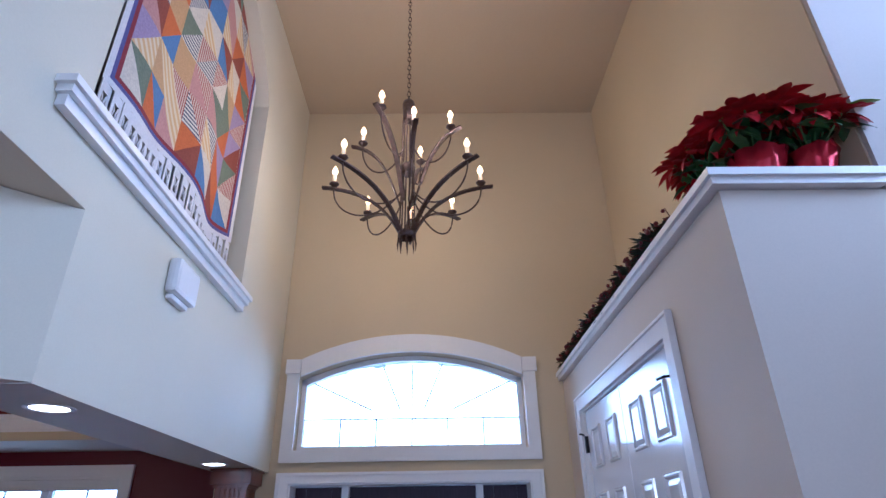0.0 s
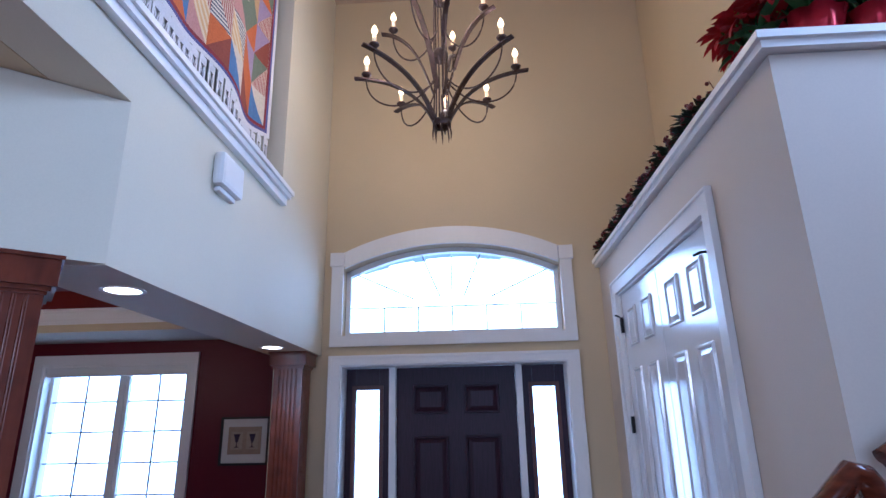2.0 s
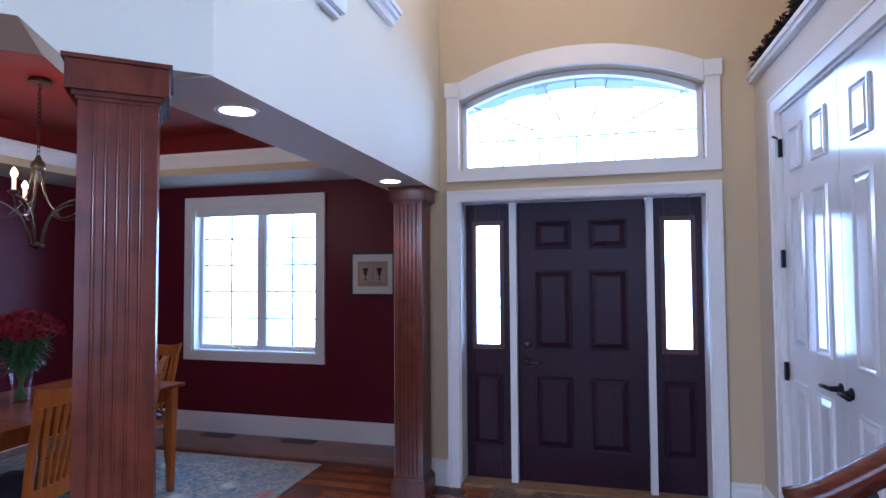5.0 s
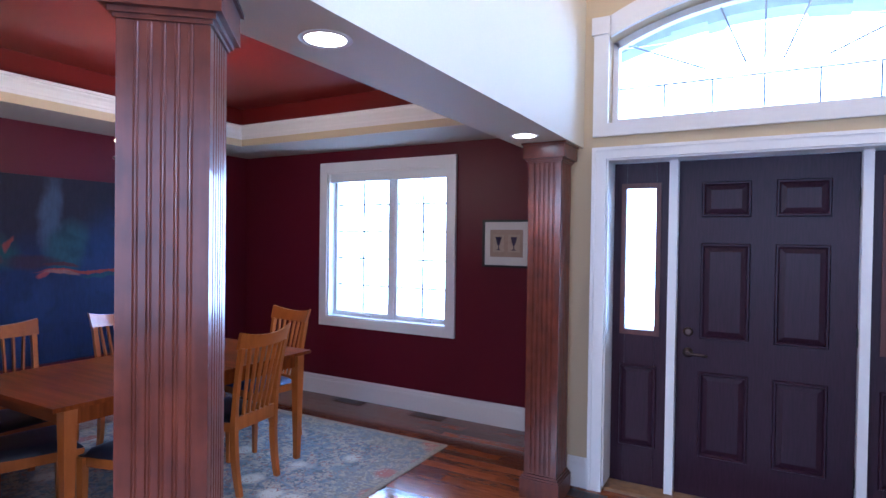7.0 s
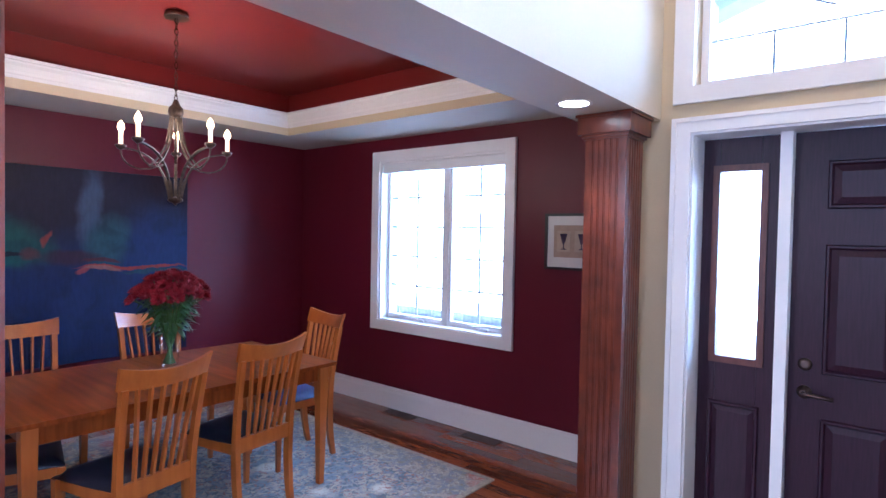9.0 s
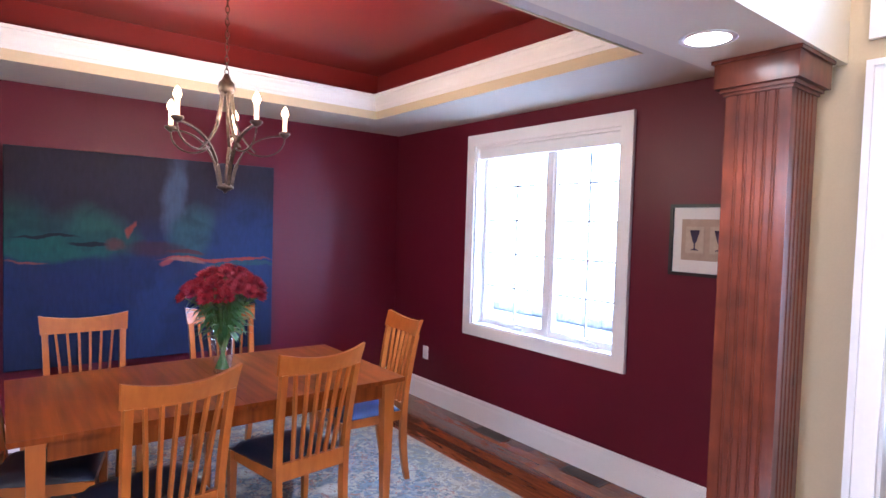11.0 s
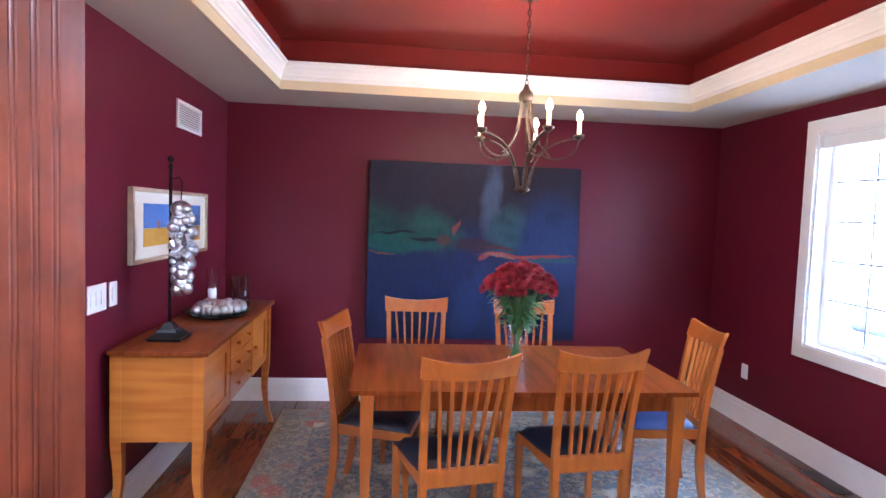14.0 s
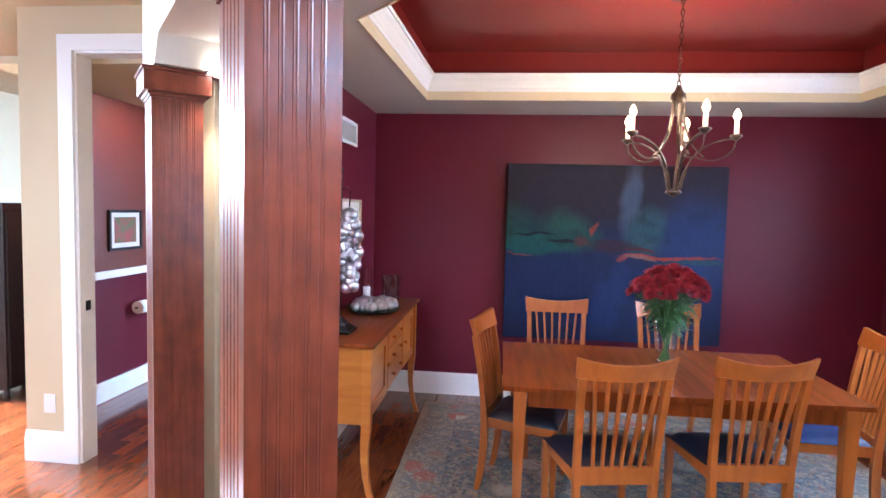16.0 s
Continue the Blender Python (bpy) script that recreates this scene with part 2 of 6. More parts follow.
def mesh_of(name, bm, mat):
    bmesh.ops.recalc_face_normals(bm, faces=bm.faces[:])
    me = bpy.data.meshes.new(name)
    bm.to_mesh(me)
    bm.free()
    for m in (mat if isinstance(mat, (list, tuple)) else (mat,)):
        me.materials.append(m)
    return me


def part(name, bm, mat, parent=None, label=""):
    ob = new(name, mesh_of(name, bm, mat))
    if parent:
        ob.parent = parent
    if label:
        tagged(ob, label)
    return ob


def thing(name, label, category, at=(0, 0, 0), turn=0.0, group="", kind=""):
    ob = new(name)
    ob.matrix_world = pose(*at, 0, 0, turn)
    ob.empty_display_size = 0.05
    return tagged(ob, label, category, group, kind)


def struct(name, bm, mat, label, category):
    return tagged(part(name, bm, mat), label, category, kind="structure")


def boxes(*rows):
    bm = B()
    for r in rows:
        cube(bm, *r)
    return bm


def arch_over(bm, a0, a1, spring, peak, top, b0, b1, axis="x", n=20):
    """Solid wall above a segmental arch from a0 to a1 along the axis, b0 to b1 through the wall."""
    z = arc(a0, a1, spring, peak)
    for i in range(n):
        u, w = a0 + (a1 - a0) * i / n, a0 + (a1 - a0) * (i + 1) / n
        quad = [(u, z(u)), (w, z(w)), (w, top), (u, top)]
        ring = []
        for b in (b0, b1):
            ring.append([bm.verts.new((a, b, c) if axis == "x" else (b, a, c)) for a, c in quad])
        bm.faces.new(ring[0])
        bm.faces.new(ring[1][::-1])
        for k in range(4):
            if k in (1, 3) and 0 < i < n - 1:
                continue
            bm.faces.new((ring[0][k], ring[1][k], ring[1][(k + 1) % 4], ring[0][(k + 1) % 4]))
    return bm


def arc(a0, a1, spring, peak):
    h, c = (a1 - a0) / 2, (a0 + a1) / 2
    s = peak - spring
    r = (h * h + s * s) / (2 * s)
    return lambda u: math.sqrt(max(r * r - (u - c) ** 2, 0)) - r + peak


def arch_band(bm, a0, a1, s0, p0, b0_, b1_, s1, p1, y0, y1, n=28):
    """A curved casing between an inner arc (a0..a1) and an outer arc (b0_..b1_)."""
    zi, zo = arc(a0, a1, s0, p0), arc(b0_, b1_, s1, p1)
    rows = []
    for i in range(n + 1):
        u, w = a0 + (a1 - a0) * i / n, b0_ + (b1_ - b0_) * i / n
        rows.append([bm.verts.new(p) for p in ((u, y0, zi(u)), (w, y0, zo(w)), (w, y1, zo(w)), (u, y1, zi(u)))])
    for a, b in zip(rows, rows[1:]):
        for k in range(4):
            bm.faces.new((a[k], b[k], b[(k + 1) % 4], a[(k + 1) % 4]))
    bm.faces.new(rows[0])
    bm.faces.new(rows[-1][::-1])
    return bm


def raised_panel(bm, a0, a1, z0, z1, face, out, depth=0.010, edge=0.035, axis="x"):
    """A moulded panel on a door face: a sunk groove round a raised field. face: the face's place, out: +1 or -1, the way it looks."""
    def ring(inset, d):
        pts = ((a0 + inset, z0 + inset), (a1 - inset, z0 + inset), (a1 - inset, z1 - inset), (a0 + inset, z1 - inset))
        return [bm.verts.new((a, face + out * d, z) if axis == "x" else (face + out * d, a, z)) for a, z in pts]
    rings = [ring(0, 0.001), ring(0.006, depth), ring(0.014, depth), ring(0.022, 0.0015), ring(edge, depth - 0.002)]
    for a, b in zip(rings, rings[1:]):
        for k in range(4):
            bm.faces.new((a[k], a[(k + 1) % 4], b[(k + 1) % 4], b[k]))
    bm.faces.new(rings[-1])
    return bm

# ---- the large structure ----
# plan: foyer x -1.06..1.05, door wall y 4.24; dining room x -4.97..-1.24, y 0.92..5.05; hall to the south and west
DW = 4.24          # door wall
FL = -1.06         # foyer's left face
DX, DY0, DY1 = -4.97, 0.92, 5.05
CZ, TZ, FZ, HZ = 2.40, 2.74, 5.29, 2.71
SOFFIT = 2.13      # underside of the headers
HC = 1.655         # foyer corner of the diagonal header
TRAY = [(-4.355, 1.43), (-2.58, 1.37), (-1.95, 2.0), (-1.95, 4.43), (-4.355, 4.43)]

struct("floor", boxes((-8.6, 3.2, -3.4, 5.2, -0.25, -0.02)), SUBFLOOR, "dark subfloor under the hardwood planks", "floor")

# door wall with the doorway and the arched window
bm = boxes((FL - 0.36, -0.915, DW, DW + 0.2, 0, 2.27), (0.757, 1.62, DW, DW + 0.2, 0, 2.27),
           (-0.915, 0.757, DW, DW + 0.2, 2.055, 2.27),
           (FL - 0.36, -0.91, DW, DW + 0.2, 2.27, FZ), (0.755, 1.75, DW, DW + 0.2, 2.27, FZ))
arch_over(bm, -0.91, 0.755, 2.79, 2.974, FZ, DW, DW + 0.2)
struct("wall_north", bm, WALL, "beige painted foyer wall round the front door", "wall")

# upper left wall of the foyer, over the header, with the arched overlook
bm = boxes((FL - 0.34, FL, HC, DW - 0.004, SOFFIT, HZ), (FL - 0.18, FL, -3.2, DW - 0.004, HZ, 2.93),
           (FL - 0.18, FL, -3.2, 1.52, 2.93, FZ), (FL - 0.18, FL, 3.17, DW - 0.004, 2.93, FZ))
arch_over(bm, 1.52, 3.17, 4.45, 4.95, FZ, FL - 0.18, FL, axis="y")
struct("wall_west", bm, PALE, "pale painted wall with an arched loft overlook", "wall")

# diagonal header between the two free columns
EX, EY = 0.769, 0.639


def along(d, inward):
    """A point d metres along the diagonal header from its foyer corner, inward metres behind its front face."""
    return (FL - d * EX - inward * EY, HC - d * EY + inward * EX)


DIAG = 1.93
bm = B()
prof = [(0.0, SOFFIT + 0.003), (0.38, SOFFIT + 0.003), (0.48, 2.225), (DIAG - 0.48, 2.225), (DIAG - 0.38, SOFFIT + 0.003), (DIAG, SOFFIT + 0.003), (DIAG, HZ - 0.003), (0.0, HZ - 0.003)]
front = [bm.verts.new((*along(d, 0), z)) for d, z in prof]
back = [bm.verts.new((*along(d if 0 < d < DIAG else (d + 0.12 if d == 0 else d - 0.12), 0.30), z)) for d, z in prof]
bm.faces.new(front)
bm.faces.new(back[::-1])
for k in range(len(prof)):
    bm.faces.new((front[k], front[(k + 1) % 8], back[(k + 1) % 8], back[k]))
struct("header_diagonal", bm, PALE, "pale painted header across the angled dining room entry", "wall")

# dining room walls
W0, W1, WZ0, WZ1 = -3.825, -2.47, 0.778, 2.20      # window opening
bm = boxes((DX - 0.15, W0, DY1, DY1 + 0.2, 0, 3.0), (W1, -1.07, DY1, DY1 + 0.2, 0, 3.0), (W0, W1, DY1, DY1 + 0.2, 0, WZ0), (W0, W1, DY1, DY1 + 0.2, WZ1, 3.0))
struct("wall_dining_north", bm, WINE, "wine-red painted dining room wall with a window", "wall")
struct("wall_dining_west", boxes((DX - 0.15, DX, 0.55, DY1 - 0.003, 0, 3.0)), WINE, "wine-red painted dining room wall", "wall")
struct("wall_dining_south", boxes((DX + 0.003, -2.60, 0.75, DY0, 0, CZ + 0.02)), WINE, "wine-red painted dining room wall", "wall")
struct("wall_hall_north", boxes((DX + 0.003, -2.56, 0.57, 0.745, 0, HZ)), WALL, "beige painted hall wall", "wall")
struct("wall_dining_east", boxes((-1.40, -1.23, DW + 0.204, DY1 - 0.003, 0, 3.0)), WINE, "short wine-red wall behind the end column", "wall")
struct("wall_dining_upper", boxes((FL - 0.34, FL - 0.19, HC, DW - 0.004, HZ + 0.003, 3.0)), PALE, "pale wall over the header", "wall")

# dining ceiling: soffit ring, tray sides, red field
bm = B()
outer = [(DX - 0.1, 0.70), (-2.60, 0.62), (-1.30, 1.70), (-1.30, DY1 + 0.15), (DX - 0.1, DY1 + 0.15)]
o0 = [bm.verts.new((x, y, CZ)) for x, y in outer]
i0 = [bm.verts.new((x, y, CZ)) for x, y in TRAY]
for k in range(5):
    bm.faces.new((o0[k], o0[(k + 1) % 5], i0[(k + 1) % 5], i0[k]))
i1 = [bm.verts.new((x, y, TZ + 0.2)) for x, y in TRAY]
o1 = [bm.verts.new((x, y, TZ + 0.2)) for x, y in outer]
for k in range(5):
    bm.faces.new((i0[k], i0[(k + 1) % 5], i1[(k + 1) % 5], i1[k]))
    bm.faces.new((o0[k], o0[(k + 1) % 5], o1[(k + 1) % 5], o1[k]))
    bm.faces.new((o1[k], o1[(k + 1) % 5], i1[(k + 1) % 5], i1[k]))
struct("ceiling_dining", bm, GREIGE, "greige dining ceiling border round a tray", "ceiling")


def offset_loop(poly, d):
    """poly (counter-clockwise) moved inwards by d."""
    out = []
    n = len(poly)
    for i in range(n):
        p0, p1, p2 = (Vector(poly[(i + k) % n]) for k in (-1, 0, 1))
        a, b = (p1 - p0).normalized(), (p2 - p1).normalized()
        na, nb = Vector((-a.y, a.x)), Vector((-b.y, b.x))
        m = (na + nb).normalized()
        out.append(tuple(p1 + m * d / max(m.dot(na), 0.2)))
    return out


def loop_trim(name, poly, profile, mat, label, category, parent=None):
    """A moulding run round a closed loop: profile rows of (inset, z)."""
    bm = B()
    rings = [[bm.verts.new((x, y, z)) for x, y in offset_loop(poly, d)] for d, z in profile]
    n = len(poly)
    m = len(rings)
    for k in range(m):
        a, b = rings[k], rings[(k + 1) % m]
        for i in range(n):
            bm.faces.new((a[i], a[(i + 1) % n], b[(i + 1) % n], b[i]))
    return struct(name, bm, mat, label, category)


CREAM = material("cream_tray_band_paint", (0.62, 0.52, 0.33), 0.7, grain=0.03, scale=120, bump=0.08)
loop_trim("trim_tray_band", TRAY, [(0.003, CZ - 0.004), (0.012, CZ - 0.004), (0.012, 2.462), (0.003, 2.462)], CREAM, "cream painted band round the ceiling tray", "trim")
loop_trim("trim_tray_crown", TRAY, [(0.003, 2.458), (0.018, 2.458), (0.022, 2.478), (0.026, 2.482), (0.029, 2.50), (0.042, 2.528), (0.056, 2.545), (0.059, 2.556), (0.068, 2.56), (0.071, 2.578), (0.003, 2.578)],
          TRIM, "white crown moulding round the ceiling tray", "trim")
loop_trim("wall_tray", TRAY, [(0.002, 2.575), (0.006, 2.575), (0.006, TZ), (0.002, TZ)], RED_CEILING, "red painted tray sides", "wall")
struct("ceiling_tray", prism(B(), [(x, y) for x, y in offset_loop(TRAY, -0.05)], TZ, TZ + 0.04), RED_CEILING, "red painted tray ceiling with a satin sheen", "ceiling")

# foyer: coat closet box on the right, right upper wall, stair wall
CX, CY = 1.05, 1.61
K0, K1, KZ = 2.245, 3.77, 2.43
bm = boxes((CX, CX + 0.12, CY, K0, 0, 2.735), (CX, CX + 0.12, K1, DW - 0.003, 0, 2.735), (CX, CX + 0.12, K0, K1, KZ, 2.735), (CX + 0.12, 1.75, CY, CY + 0.12, 0, 2.735))
struct("wall_closet", bm, material("closet_wall_paint", (0.60, 0.53, 0.44), 0.7, grain=0.03, scale=160, bump=0.08), "beige painted closet wall with a plant ledge on top", "wall")
struct("wall_closet_top", boxes((CX + 0.02, 1.60, CY + 0.02, DW - 0.003, 2.737, 2.765)), TRIM, "white plant ledge over the closet", "ledge")
struct("wall_east", boxes((1.60, 1.75, CY + 0.003, DW - 0.003, 2.74, FZ)), WALL, "beige painted upper foyer wall", "wall")
struct("wall_stair", boxes((1.605, 3.2, CY - 0.02, CY, 2.74, FZ), (1.75, 3.2, CY, CY + 0.12, 0, 2.74)), material("stair_wall_paint", (0.50, 0.45, 0.40), 0.8, grain=0.03, scale=140, bump=0.08), "grey-beige stair wall", "wall")
struct("ceiling_foyer", boxes((FL - 0.2, 3.3, -3.4, DW + 0.2, FZ, FZ + 0.1)), CEIL, "tan painted two-storey foyer ceiling", "ceiling")
struct("ceiling_hall", prism(B(), [(-8.6, -3.4), (FL - 0.185, -3.4), (FL - 0.185, 1.56), (-2.60, 0.60), (-8.6, 0.60)], HZ, HZ + 0.06), WALL, "tan hall ceiling", "ceiling")
# walls that close the place behind the walk
struct("wall_far_east", boxes((3.2, 3.3, -3.4, CY + 0.1, 0, FZ)), WALL, "plain beige stair hall wall", "wall")
struct("wall_south", boxes((-8.6, 3.2, -3.4, -3.25, 0, FZ)), WALL, "plain beige wall", "wall")
struct("wall_far_west", boxes((-8.6, -8.5, -3.25, 0.57, 0, HZ)), WALL, "plain beige kitchen wall", "wall")
# loft behind the overlook
bm = boxes((-3.2, -3.1, -0.5, DW, 2.85, 5.1), (-3.1, FL - 0.19, -0.5, -0.4, 2.85, 5.1), (-3.1, FL - 0.19, DW - 0.1, DW, 3.05, 5.1))
struct("wall_loft", bm, PALE, "plain pale loft walls", "wall")
struct("ceiling_loft", boxes((-3.2, FL - 0.185, -0.5, DW, 5.1, 5.16)), PALE, "plain pale loft ceiling", "ceiling")
struct("floor_loft", boxes((-3.1, FL - 0.185, -0.4, DW - 0.1, 3.0, 3.03)), GREIGE, "plain carpeted loft floor", "floor")

# powder room
PX = -3.25
bm = boxes((PX - 0.12, PX, -0.83, -0.475, 0, HZ), (PX - 0.12, PX, 0.42, 0.567, 0, HZ), (PX - 0.12, PX, -0.475, 0.42, 2.455, HZ))
prism(bm, [(PX - 0.125, -0.83), (PX - 0.005, -0.83), (-3.72, -1.22), (-3.80, -1.22)][::-1], 0, HZ)
struct("wall_powder", bm, WALL, "beige painted wall with the powder room doorway", "wall")
struct("wall_powder_inner", boxes((-5.6, -3.72, -1.21, -1.10, 0, 0.98)), WINE, "plum powder room wall below the chair rail", "wall")
struct("wall_powder_upper", boxes((-5.6, -3.72, -1.21, -1.10, 0.98, HZ - 0.3), (-5.7, -5.6, -1.21, 0.565, 0, HZ - 0.3)), BROWNRED, "red-brown powder room walls above the chair rail", "wall")
struct("ceiling_powder", boxes((-5.7, PX - 0.125, -1.21, 0.565, HZ - 0.295, HZ - 0.25)), WALL, "beige powder room ceiling", "ceiling")
tagged(part("trim_chair_rail", boxes((-5.59, -3.74, -1.097, -1.075, 0.98, 1.04)), TRIM), "white chair rail in the powder room", "trim", kind="structure")
tagged(part("baseboard_powder", boxes((-5.59, -3.74, -1.097, -1.08, 0.0, 0.16)), TRIM), "white powder room baseboard", "baseboard", kind="structure")


def baseboard(name, x0, x1, y0, y1, face):
    """A stepped board: face is the side that it shows: '-y', '+y', '+x' or '-x'."""
    bm = B()
    for z0, z1, cut in ((0.0, 0.140, 0.0), (0.140, 0.151, 0.003), (0.151, 0.176, 0.007), (0.176, 0.188, 0.012)):
        a = [x0, x1, y0, y1]
        k = {"-y": 2, "+y": 3, "+x": 1, "-x": 0}[face]
        a[k] += cut if face[0] == "-" else -cut
        cube(bm, *a, z0, z1)
    return struct(name, bm, TRIM, "white stepped baseboard", "baseboard")


baseboard("baseboard_dining_north", DX + 0.02, -1.41, DY1 - 0.02, DY1 - 0.002, "-y")
baseboard("baseboard_dining_west", DX + 0.002, DX + 0.02, DY0 + 0.02, DY1 - 0.02, "+x")
baseboard("baseboard_dining_south", DX + 0.02, -2.61, DY0 + 0.002, DY0 + 0.02, "+y")
baseboard("baseboard_foyer_left", FL - 0.07, -1.003, DW - 0.02, DW - 0.002, "-y")
baseboard("baseboard_foyer_right", 0.848, CX - 0.02, DW - 0.02, DW - 0.002, "-y")
baseboard("baseboard_closet_far", CX - 0.02, CX - 0.002, K1 + 0.091, DW - 0.002, "-x")
baseboard("baseboard_closet_near", CX - 0.02, CX - 0.002, CY, K0 - 0.091, "-x")
baseboard("baseboard_powder_wall", PX + 0.002, PX + 0.02, -0.83, -0.567, "+x")
baseboard("baseboard_powder_wall_far", PX + 0.002, PX + 0.02, 0.512, 0.565, "+x")

# header and closet ledges
bm = boxes((FL + 0.002, FL + 0.07, 1.345, 3.20, 2.985, 3.012), (FL - 0.16, FL + 0.002, 1.523, 3.167, 2.932, 3.008), (FL + 0.002, FL + 0.055, 1.36, 3.185, 2.957, 2.985), (FL + 0.002, FL + 0.035, 1.375, 3.17, 2.915, 2.957))
struct("trim_overlook_ledge", bm, TRIM, "white moulded ledge under the loft overlook", "ledge")
bm = boxes((CX - 0.05, 1.60, CY - 0.05, DW - 0.004, 2.767, 2.795), (CX - 0.035, 1.60, CY - 0.035, DW - 0.004, 2.74, 2.767))
struct("trim_closet_ledge", bm, TRIM, "white moulded ledge on top of the closet", "ledge")

# ---- windows and doors ----


def muntin(bm, x0, x1, y, z0, z1):
    h = 0.0045 if x1 - x0 > z1 - z0 else 0.006
    return cube(bm, x0, x1, y - h, y + h, z0, z1)


MUNTIN = material("grey_muntin", (0.58, 0.60, 0.63), 0.5, grain=0.05)
win = thing("window_1", "white-cased double casement window with thin grilles", "window", (0, 0, 0), kind="structure")
bm = boxes((-3.912, W0, 5.022, 5.048, 0.692, 2.287), (W1, -2.386, 5.022, 5.048, 0.692, 2.287), (W0, W1, 5.022, 5.048, WZ1, 2.287), (W0, W1, 5.022, 5.048, 0.692, WZ0))
part("casing", bm, TRIM, win)
part("window_sill", boxes((W0, W1, 5.03, 5.26, WZ0 - 0.01, WZ0 + 0.012)), TRIM, win)
bm = boxes((W0, W0 + 0.02, 5.04, 5.256, WZ0 + 0.012, WZ1), (W1 - 0.02, W1, 5.04, 5.256, WZ0 + 0.012, WZ1), (W0 + 0.02, W1 - 0.02, 5.04, 5.256, WZ1 - 0.02, WZ1))
part("jamb", bm, TRIM, win)
part("mullion", boxes((-3.128, -3.088, 5.12, 5.2, WZ0 + 0.012, WZ1 - 0.02)), TRIM, win)
part("shade_cassette", boxes((W0 + 0.022, W1 - 0.022, 5.06, 5.12, 2.10, WZ1 - 0.021)), PLASTIC, win, "white rolled-up shade cassette")
for x0, x1 in ((W0 + 0.02, -3.128), (-3.088, W1 - 0.02)):
    bm = boxes((x0, x0 + 0.03, 5.13, 5.17, WZ0 + 0.012, WZ1 - 0.02), (x1 - 0.03, x1, 5.13, 5.17, WZ0 + 0.012, WZ1 - 0.02),
               (x0 + 0.03, x1 - 0.03, 5.13, 5.17, WZ0 + 0.012, WZ0 + 0.055), (x0 + 0.03, x1 - 0.03, 5.13, 5.17, WZ1 - 0.06, WZ1 - 0.02))
    sash = part("sash", bm, TRIM, win)
    pane = part("pane", boxes((x0 + 0.03, x1 - 0.03, 5.148, 5.152, WZ0 + 0.055, WZ1 - 0.06)), PANE, sash)
    pane.visible_shadow = False
    bm = B()
    xm = (x0 + x1) / 2
    muntin(bm, xm - 0.0075, xm + 0.0075, 5.16, WZ0 + 0.055, WZ1 - 0.06)
    for k in range(1, 5):
        z = WZ0 + 0.055 + (WZ1 - 0.06 - WZ0 - 0.055) * k / 5
        muntin(bm, x0 + 0.03, x1 - 0.03, 5.16, z - 0.0075, z + 0.0075)
    part("grille", bm, MUNTIN, sash)
    bm = boxes((xm + 0.05, xm + 0.13, 5.10, 5.13, WZ0 + 0.015, WZ0 + 0.035))
    tube(bm, [(xm + 0.06, 5.11, WZ0 + 0.04), (xm - 0.04, 5.095, WZ0 + 0.045)], 0.006)
    part("crank", bm, PLASTIC, win)

# arched window over the door
win = thing("window_2", "white-cased arched window over the front door", "window", kind="structure")
cy0, cy1 = DW - 0.024, DW - 0.002
part("casing_side", boxes((-1.0, -0.91, cy0, cy1, 2.272, 2.815)), TRIM, win)
part("casing_side", boxes((0.755, 0.843, cy0, cy1, 2.272, 2.815)), TRIM, win)
part("casing_bottom", boxes((-1.0, 0.843, cy0, cy1, 2.193, 2.272)), TRIM, win)
part("plinth_block", boxes((-1.012, -0.903, cy0 - 0.014, cy1, 2.815, 2.92)), TRIM, win)
part("plinth_block", boxes((0.748, 0.857, cy0 - 0.014, cy1, 2.815, 2.92)), TRIM, win)
part("arched_casing", arch_band(B(), -0.90, 0.745, 2.795, 2.974, -0.90, 0.745, 2.925, 3.11, cy0 - 0.004, cy1), TRIM, win)
bm = arch_band(B(), -0.87, 0.715, 2.752, 2.935, -0.908, 0.753, 2.788, 2.972, DW + 0.09, DW + 0.15)
for q in ((-0.908, -0.872, DW + 0.09, DW + 0.15, 2.274, 2.79), (0.717, 0.753, DW + 0.09, DW + 0.15, 2.274, 2.79), (-0.872, 0.717, DW + 0.09, DW + 0.15, 2.274, 2.312)):
    cube(bm, *q)
part("window_frame", bm, TRIM, win)
bm = B()
for k in range(1, 6):
    x = -0.872 + 1.589 * k / 6
    muntin(bm, x - 0.005, x + 0.005, DW + 0.125, 2.312, 2.505)
muntin(bm, -0.872, 0.717, DW + 0.125, 2.4995, 2.5095)
for a in (28, 60, 90, 120, 152):
    c, s_ = math.cos(radians(a)), math.sin(radians(a))
    r0 = 0.16 / max(s_, 0.35)
    far = min(0.745 / max(abs(c), 0.01), 0.40 / s_ if s_ > 0.5 else 9)
    z_end = min(2.515 + far * s_, arc(-0.87, 0.715, 2.752, 2.935)(-0.078 + far * c))
    tube(bm, [(-0.078 + r0 * c, DW + 0.125, 2.56 + 0.02 * s_), (-0.078 + far * c, DW + 0.125, z_end)], 0.006, segs=6)
part("grille", bm, MUNTIN, win)
bm = boxes((-0.872, 0.717, DW + 0.116, DW + 0.119, 2.312, 2.752))
arch_n = 16
zt = arc(-0.87, 0.715, 2.752, 2.935)
for k in range(arch_n):
    u, w = -0.87 + 1.585 * k / arch_n, -0.87 + 1.585 * (k + 1) / arch_n
    v = [bm.verts.new(p) for p in ((u, DW + 0.1175, 2.752), (w, DW + 0.1175, 2.752), (w, DW + 0.1175, zt(w)), (u, DW + 0.1175, zt(u)))]
    if zt(u) > 2.753 or zt(w) > 2.753:
        bm.faces.new(v)
pane = part("pane", bm, PANE, win)
pane.visible_shadow = False

